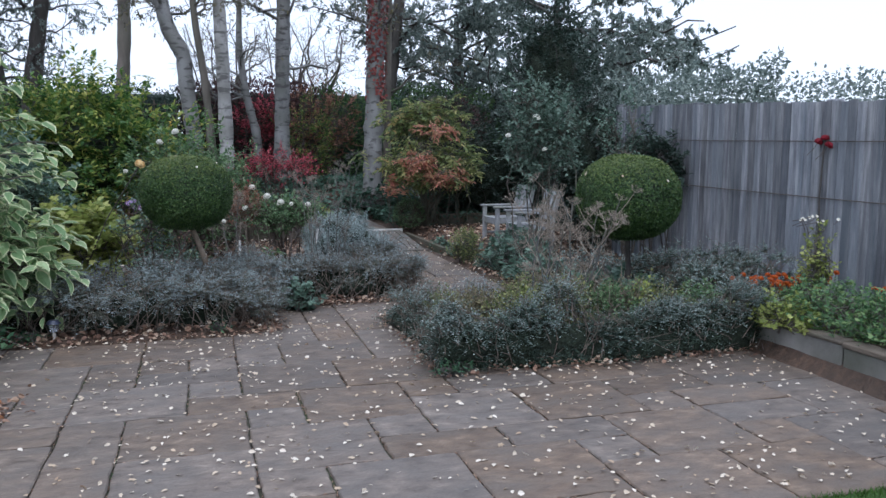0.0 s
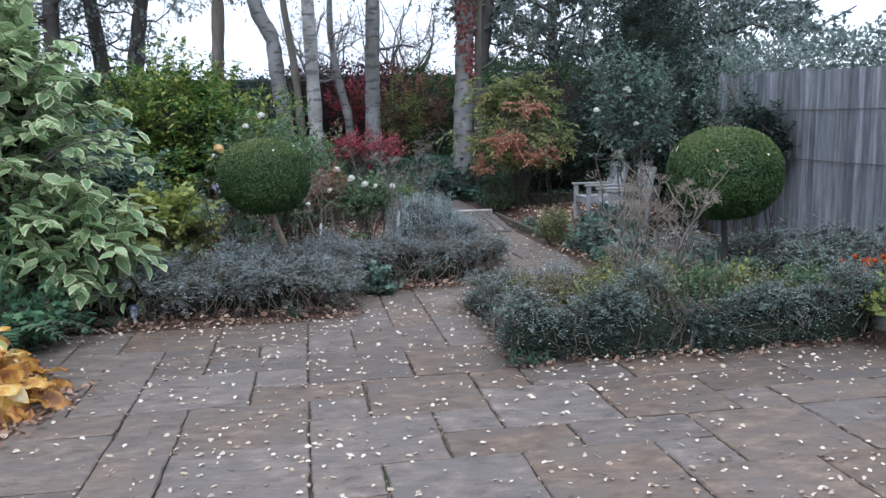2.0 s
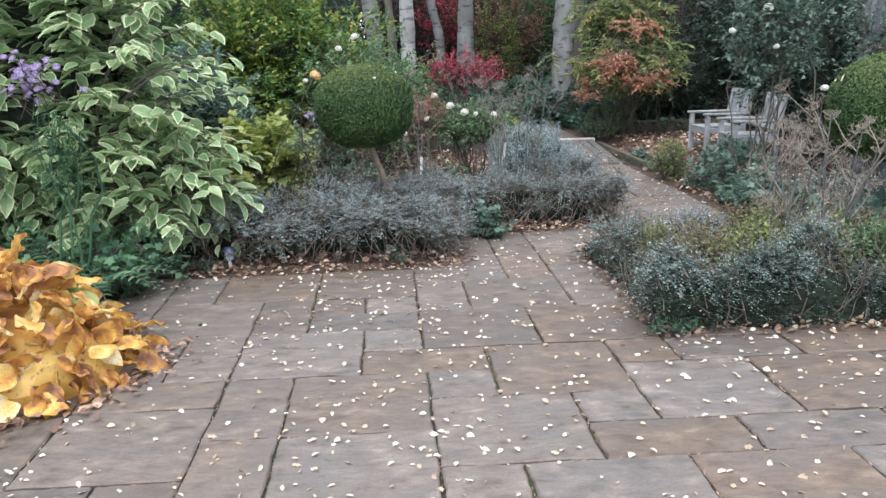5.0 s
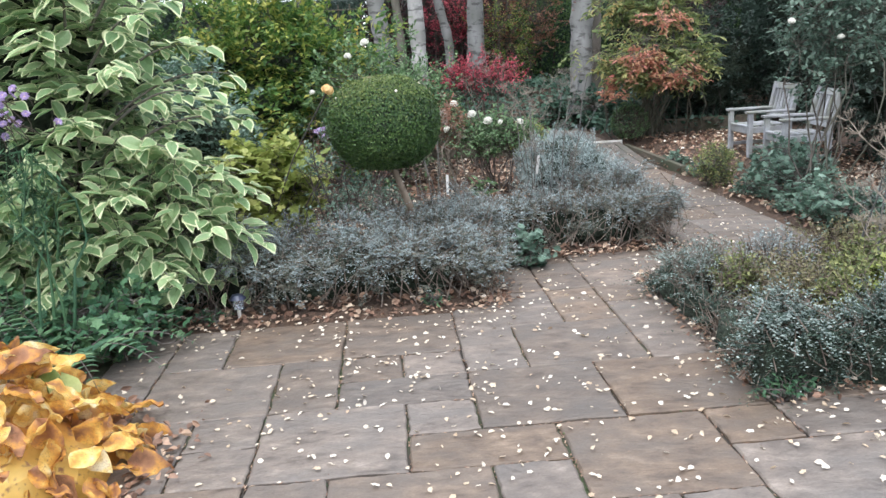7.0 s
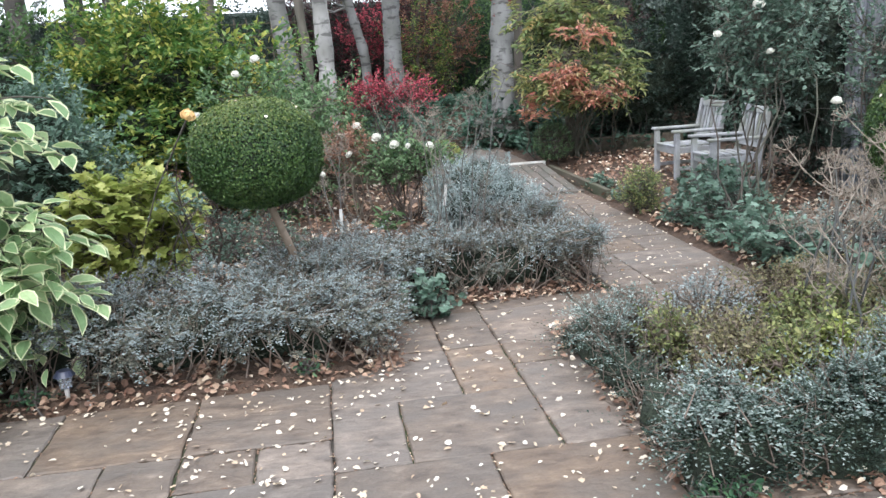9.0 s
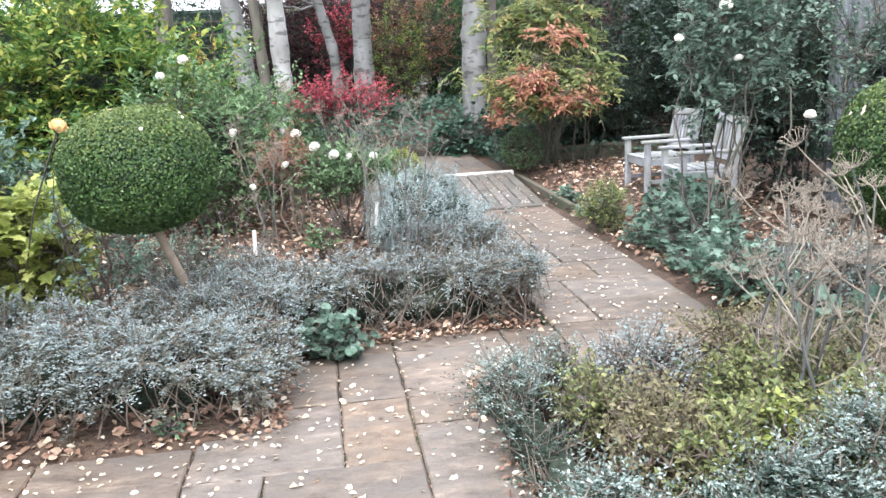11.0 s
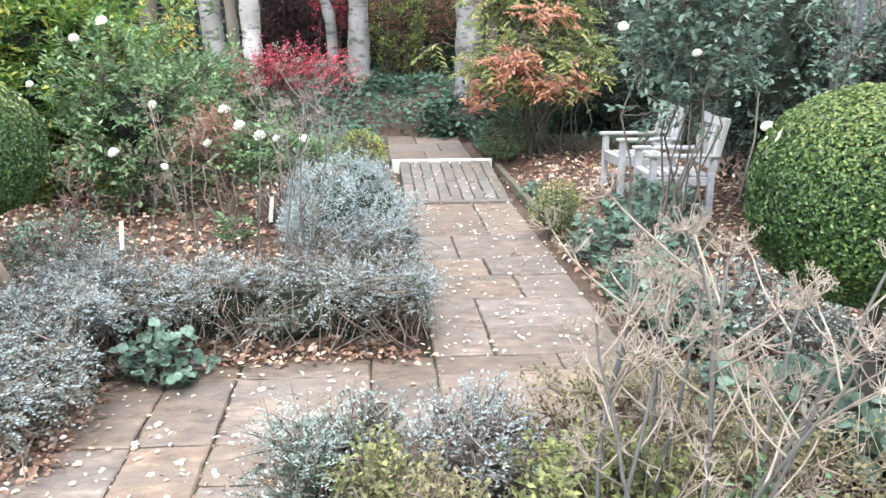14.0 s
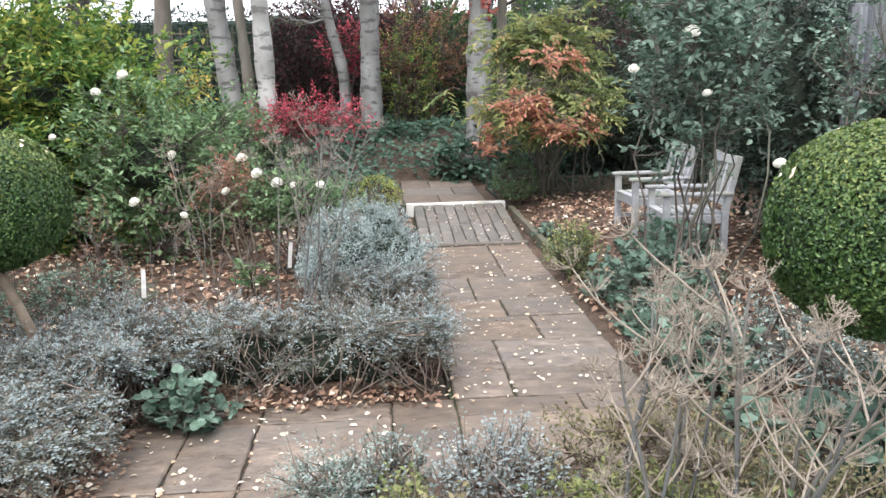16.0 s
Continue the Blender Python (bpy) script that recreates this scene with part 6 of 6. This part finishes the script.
# ---- ferns ----
def fern(at, fronds, length, label):
    th = thing("fern", at, label, "fern")
    lines = []
    for q in range(fronds):
        an = 2 * np.pi * q / fronds + rng.normal() * 0.2
        t = np.linspace(0, 1, 16)
        ln = length * rng.uniform(0.75, 1.1)
        L = np.column_stack([np.cos(an) * ln * t, np.sin(an) * ln * t, ln * (1.05 * t - 0.85 * t * t)])
        P, D, W = [], [], []
        for k in range(2, 16):
            tan = unit(L[k] - L[k - 1])
            side = unit(np.cross(tan, UP))
            for s in (-1, 1):
                P.append(L[k])
                D.append(side * s + tan * 0.35)
                W.append(0.17 * ln * (1 - t[k] ** 1.6) + 0.01)
        part("frond", leaf_mesh("frond", np.array(P), np.array(D), np.tile(UP, (len(P), 1)), np.array(W), np.array(W) * 0.3, OVAL), L_FERN, th)
        lines.append((L, np.linspace(0.004, 0.0015, 16)))
    part("stem", tube_mesh("stem", lines, 4), TWIG, th)


fern((-2.86, 5.26, 0.02), 13, 0.72, "green arching fern beside the patio")
fern((-3.35, 5.2, 0.02), 9, 0.5, "green arching fern under the dogwood")


# ---- the yellowed hosta ----
def hosta():
    th = thing("hosta", (-2.78, 4.32, -0.02), "collapsed hosta with large yellow and brown autumn leaves", "plant")
    forms = []
    for q in range(6):
        r = random.Random(q)
        n = 9
        V, F = [], []
        for k in range(n):
            t = k / (n - 1)
            w = 0.37 * math.sin(math.pi * t ** 0.75) ** 0.8 * (1 - 0.25 * t) + (0.004 if k in (0, n - 1) else 0)
            droop = -0.35 * t * t * (0.6 + 0.6 * r.random())
            for s in (-1, -0.5, 0, 0.5, 1):
                wave = 0.07 * math.sin(9 * t + s * 3 + q) * abs(s) + 0.05 * r.uniform(-1, 1)
                V.append((t, s * w, droop + 0.10 * abs(s) * (1 if abs(s) < 1 else 0.75) + wave))
        for k in range(n - 1):
            for s in range(4):
                a = k * 5 + s
                F.append((a, a + 1, a + 6, a + 5))
        me = bpy.data.meshes.new("leaf")
        me.from_pydata(V, [], F)
        me.polygons.foreach_set("use_smooth", [True] * len(F))
        me.materials.append(L_HOSTA if q else L_HOSTAGREEN)
        forms.append(me)
    for q in range(295):
        rad = 0.66 * math.sqrt((q + 0.5) / 295)
        an = q * 2.39996
        h = 0.56 * (1 - (rad / 0.68) ** 1.5) + rng.normal() * 0.03
        ob = new("leaf", forms[0 if q % 17 == 3 and rad < 0.45 else 1 + int(rng.integers(0, 5))])
        ob.parent = th
        s = rng.uniform(0.11, 0.19)
        ob.matrix_basis = Matrix.Translation((math.cos(an) * (rad - 0.1), math.sin(an) * (rad - 0.1) * 1.05, max(0.05, h))) @ Euler(
            (rng.normal() * 0.85, rng.uniform(-0.7, 0.9) + rad * 0.4, an + rng.normal() * 1.2)).to_matrix().to_4x4() @ Matrix.Diagonal((s, s, s, 1))
    bm = bmesh.new()
    bmesh.ops.create_icosphere(bm, subdivisions=3, radius=1, matrix=Matrix.Diagonal((0.46, 0.48, 0.33, 1)))
    for v in bm.verts:
        v.co *= 1 + 0.12 * noise.noise(v.co * 6)
    part("inner_leaves", bm, L_HOSTA, th, "flattened yellow-brown inner leaves")


hosta()


# ---- fallen leaves ----
def scatter(name, label, n, sample, size, mat, lift=0.004, curl=0.35, form=OVAL):
    P = sample(n)
    n = len(P)
    P[:, 2] += lift + rng.random(n) * 0.006
    an = rng.uniform(0, 2 * np.pi, n)
    D = np.column_stack([np.cos(an), np.sin(an), rng.normal(size=n) * curl * 0.5])
    ln = size * rng.uniform(0.55, 1.25, n)
    N = UP + rng.normal(size=(n, 3)) * curl
    ob = part(name, leaf_mesh(name, P, D, N, ln, ln * rng.uniform(0.5, 0.85, n), form), mat, None)
    tagged(ob, label, "fallen leaves", kind="stuff")


def on_paving(n):
    P = np.column_stack([rng.uniform(-2.7, 2.6, n), rng.uniform(-1.0, 7.0, n), np.zeros(n)])
    x, y = P[:, 0], P[:, 1]
    ok = (y < 5.95) & ~((x > 0.3) & (y < 2.45)) & ~((x > 0.33) & (y > 4.45)) | (y >= 5.95) & (x > -0.6) & (x < 0.9) & ~((x > 0.4) & (y < 6.3))
    near = np.exp(-np.minimum(np.abs(y - 5.9), np.abs(y - 4.4) + 3 * (x < 0.2)) / 0.35)
    clump = np.array([hnoise(a, b, 1.3, 7.0) for a, b in zip(x, y)])
    ok &= rng.random(n) < 0.42 + 0.5 * clump + 0.8 * near
    return P[ok]


def on_path(n):
    P = np.column_stack([rng.uniform(0.9, 1.86, n), rng.uniform(6.9, 11.95, n), np.zeros(n)])
    P[:, 2] = np.maximum(0, 0.085 * (P[:, 1] - 10.5)) + 0.004
    return P


def on_beds(n):
    P = np.column_stack([rng.uniform(-3.2, 4.0, n), rng.uniform(5.9, 12.4, n), np.zeros(n)])
    x, y = P[:, 0], P[:, 1]
    ok = (x < 0.85) & ((y > 7.0) | (x < -0.65)) | (x > 1.9) & (y > 6.0)
    P = P[ok]
    P[:, 2] = ground_z(P[:, 0], P[:, 1]) + 0.012
    return P


def on_edges(n):
    """Leaves drifted against the foot of the hedges."""
    t = rng.random(n)
    k = rng.integers(0, 5, n)
    ends = np.array([(-2.8, 5.95, -0.6, 5.95), (-0.6, 5.95, -0.6, 6.9), (-0.6, 6.93, 0.86, 6.95), (0.34, 4.45, 2.7, 4.45), (0.33, 4.45, 0.36, 6.3)])[k]
    x = ends[:, 0] + (ends[:, 2] - ends[:, 0]) * t + rng.normal(size=n) * 0.05
    y = ends[:, 1] + (ends[:, 3] - ends[:, 1]) * t + rng.normal(size=n) * 0.045
    return np.column_stack([x, y, np.abs(rng.normal(size=n)) * 0.018])


scatter("fallen_leaves", "pale yellow birch leaves scattered over the paving", 5200, on_paving, 0.029, L_FALLEN)
scatter("fallen_leaves", "curled pale leaves scattered over the paving", 2700, on_paving, 0.031, L_FALLEN, 0.004, 0.5, LOBED)
scatter("fallen_leaves", "pale fallen leaves on the garden path", 430, on_path, 0.029, L_FALLEN)
scatter("leaf_litter", "brown and russet fallen leaves covering the soil", 14000, on_beds, 0.055, L_LITTER, 0.006, 0.6)
scatter("leaf_litter", "pale fallen leaves among the plants", 2200, on_beds, 0.045, L_FALLEN, 0.02, 0.5)
scatter("fallen_leaves", "pale leaves drifted along the hedge foot", 260, on_edges, 0.034, L_FALLEN, 0.008, 0.5)
def round_hosta(n):
    an = rng.uniform(-1.9, 1.7, n)
    r = 0.55 + np.abs(rng.normal(size=n)) * 0.10
    return np.column_stack([-2.78 + np.cos(an) * r, 4.3 + np.sin(an) * r, np.abs(rng.normal(size=n)) * 0.012])


scatter("leaf_litter", "russet scraps fallen round the yellowed hosta", 220, round_hosta, 0.045, L_LITTER, 0.006, 0.6)
scatter("leaf_litter", "russet leaves drifted along the hedge foot", 1500, on_edges, 0.036, L_LITTER, 0.006, 0.6)


def joint_moss():
    segs = [(-0.9, 2.2, -0.9, 4.1), (0.0, 2.0, 0.0, 3.2), (-0.6, 3.82, -0.6, 4.4), (-1.5, 3.2, -1.5, 4.1), (1.2, 3.5, 1.2, 4.1), (0.0, 5.0, 0.0, 6.2), (-0.6, 4.41, 0.3, 4.41), (-1.8, 4.1, -1.8, 5.2)]
    P = []
    for x0, y0, x1, y1 in segs:
        for q in range(20):
            t = rng.random()
            if hnoise(x0 + t * 3, y0 + t * 3, 2.0, 1.0) > 0.12:
                P.append((x0 + (x1 - x0) * t + rng.normal() * 0.005, y0 + (y1 - y0) * t + rng.normal() * 0.005, -0.012))
    P = np.array(P)
    n = len(P)
    ob = part("moss", leaf_mesh("moss", P, unit(rng.normal(size=(n, 3)) * 0.7 + UP), rand_dirs(n), rng.uniform(0.008, 0.018, n), 0.006), L_MID, None)
    tagged(ob, "small green moss tufts in the paving joints", "moss", kind="stuff")


joint_moss()


def joint_debris():
    """Crumbs of leaf and soil lodged in the open joints, below the faces of the slabs."""
    n = 9000
    along = rng.random(n) < 0.5
    k = rng.integers(-9, 9, n)
    j = rng.integers(-12, 6, n)
    x = np.where(along, k * 0.3, rng.uniform(-2.7, 2.6, n))
    y = np.where(along, rng.uniform(1.0, 6.9, n), 5 + j * 0.294)
    ok = ~((x > 0.33) & (y > 4.5)) & ~((y > 5.9) & (x < -0.55)) & ~((x > 0.3) & (y < 2.4))
    P = np.column_stack([x, y, np.full(n, -0.009)])[ok] + rng.normal(size=(ok.sum(), 3)) * np.array([0.002, 0.002, 0.001])
    m = len(P)
    D = np.where(along[ok][:, None], np.array([0.1, 1.0, 0.0]), np.array([1.0, 0.1, 0.0])) + rng.normal(size=(m, 3)) * 0.2
    ob = part("joint_debris", leaf_mesh("joint_debris", P, D, UP + rng.normal(size=(m, 3)) * 0.4, rng.uniform(0.008, 0.03, m), rng.uniform(0.004, 0.007, m)), L_LITTER, None)
    tagged(ob, "brown crumbs of leaf lodged in the paving joints", "leaf debris", kind="stuff")


joint_debris()


# ---- garden chairs ----
def garden_chair(at, turn, label):
    """A slatted teak armchair that faces its own -x."""
    c = thing("garden_chair", at, label, "chair", "pair of garden chairs", turn=turn)
    c.scale = (0.91, 0.91, 0.91)
    W, D = 0.56, 0.54
    for s in (-1, 1):
        y = s * (W / 2 - 0.03)
        part("leg", box_bm(-D / 2, -D / 2 + 0.055, y - 0.028, y + 0.028, 0, 0.52, 0.005), TEAK, c)
        bm = box_bm(-0.028, 0.028, y - 0.028, y + 0.028, 0, 0.40, 0.005)
        bmesh.ops.translate(bm, verts=bm.verts, vec=(D / 2 - 0.03, 0, 0))
        part("leg", bm, TEAK, c)
        bm = box_bm(-0.026, 0.026, -0.026, 0.026, 0, 0.47, 0.005)
        bmesh.ops.rotate(bm, verts=bm.verts, cent=(0, 0, 0), matrix=Matrix.Rotation(radians(12), 3, "Y"))
        bmesh.ops.translate(bm, verts=bm.verts, vec=(D / 2 - 0.03, y, 0.385))
        part("back_post", bm, TEAK, c)
        part("armrest", box_bm(-D / 2 - 0.03, D / 2 + 0.03, y - 0.042, y + 0.042, 0.52, 0.55, 0.008), TEAK, c)
        part("side_rail", box_bm(-D / 2 + 0.056, D / 2 - 0.06, y - 0.016, y + 0.016, 0.29, 0.36, 0.004), TEAK, c)
        part("stretcher", box_bm(-D / 2 + 0.056, D / 2 - 0.06, y - 0.014, y + 0.014, 0.10, 0.14, 0.004), TEAK, c)
    part("front_rail", box_bm(-D / 2 + 0.01, -D / 2 + 0.042, -W / 2 + 0.06, W / 2 - 0.06, 0.28, 0.355, 0.004), TEAK, c)
    for k in range(6):
        x = -D / 2 + 0.0 + k * 0.088
        part("seat_slat", box_bm(x, x + 0.068, -W / 2 + 0.06, W / 2 - 0.06, 0.357, 0.377, 0.004), TEAK, c)
    tilt = Matrix.Rotation(radians(12), 3, "Y")

    def back_piece(name, y0, y1, z0, z1, th=0.012):
        bm = box_bm(-th, th, y0, y1, z0, z1, 0.004)
        bmesh.ops.rotate(bm, verts=bm.verts, cent=(0, 0, 0), matrix=tilt)
        bmesh.ops.translate(bm, verts=bm.verts, vec=(D / 2 - 0.03, 0, 0.385))
        part(name, bm, TEAK, c)
    back_piece("top_rail", -W / 2 + 0.057, W / 2 - 0.057, 0.39, 0.46, 0.016)
    back_piece("lower_rail", -W / 2 + 0.057, W / 2 - 0.057, 0.04, 0.09, 0.014)
    for k in range(6):
        y = -W / 2 + 0.085 + k * 0.068
        back_piece("back_slat", y, y + 0.042, 0.091, 0.389, 0.008)
    return c


garden_chair((2.92, 10.2, 0.13), 2, "silvery weathered teak garden armchair on leaf litter")
garden_chair((2.95, 9.42, 0.11), -4, "silvery weathered teak garden armchair beside its twin")


# ---- small things ----
def solar_light(at):
    th = thing("solar_light", at, "small clear solar stake light with a dark cap", "lamp")
    m, t, b = blank("clear_plastic")
    b.inputs["Transmission Weight"].default_value = 0.8
    b.inputs["Base Color"].default_value = (0.8, 0.86, 0.95, 1)
    b.inputs["Roughness"].default_value = 0.12
    m2, t2, b2 = blank("dark_plastic")
    b2.inputs["Base Color"].default_value = (0.05, 0.06, 0.10, 1)
    b2.inputs["Roughness"].default_value = 0.35
    bm = bmesh.new()
    bmesh.ops.create_cone(bm, segments=16, radius1=0.028, radius2=0.036, depth=0.06, cap_ends=True, matrix=Matrix.Translation((0, 0, 0.15)))
    part("lens", bm, m, th)
    bm = bmesh.new()
    bmesh.ops.create_cone(bm, segments=16, radius1=0.05, radius2=0.03, depth=0.025, cap_ends=True, matrix=Matrix.Translation((0, 0, 0.193)))
    part("cap", bm, m2, th)
    part("stake", tube_mesh("stake", [(np.array([(0, 0, -0.05), (0, 0, 0.06), (0, 0, 0.12)]), np.array([0.008, 0.011, 0.012]))], 8), WHITE, th, "white stake")


solar_light((-2.125, 6.0, -0.035))


def plant_label(at, lean):
    bm = box_bm(-0.012, 0.012, -0.0012, 0.0012, 0, 0.16, 0.001)
    ob = part("plant_label", bm, WHITE, None)
    ob.matrix_world = pose(*at, lean, 4, 20)
    tagged(ob, "white plastic plant label stuck in the bed", "plant label")


plant_label((0.02, 8.05, 0.42), 8)
plant_label((-0.75, 7.75, 0.35), -6)


def trellis():
    th = thing("trellis", (-2.0, 16.6, 0.3), "dark wooden square trellis panel under the trees", "trellis")
    for k in range(10):
        part("upright", box_bm(-0.9 + k * 0.2, -0.88 + k * 0.2, 0, 0.02, 0, 2.0, 0.002), SLEEPER, th)
    for k in range(10):
        part("crossbar", box_bm(-0.92, 0.94, -0.022, -0.002, 0.1 + k * 0.2, 0.12 + k * 0.2, 0.002), SLEEPER, th)


trellis()
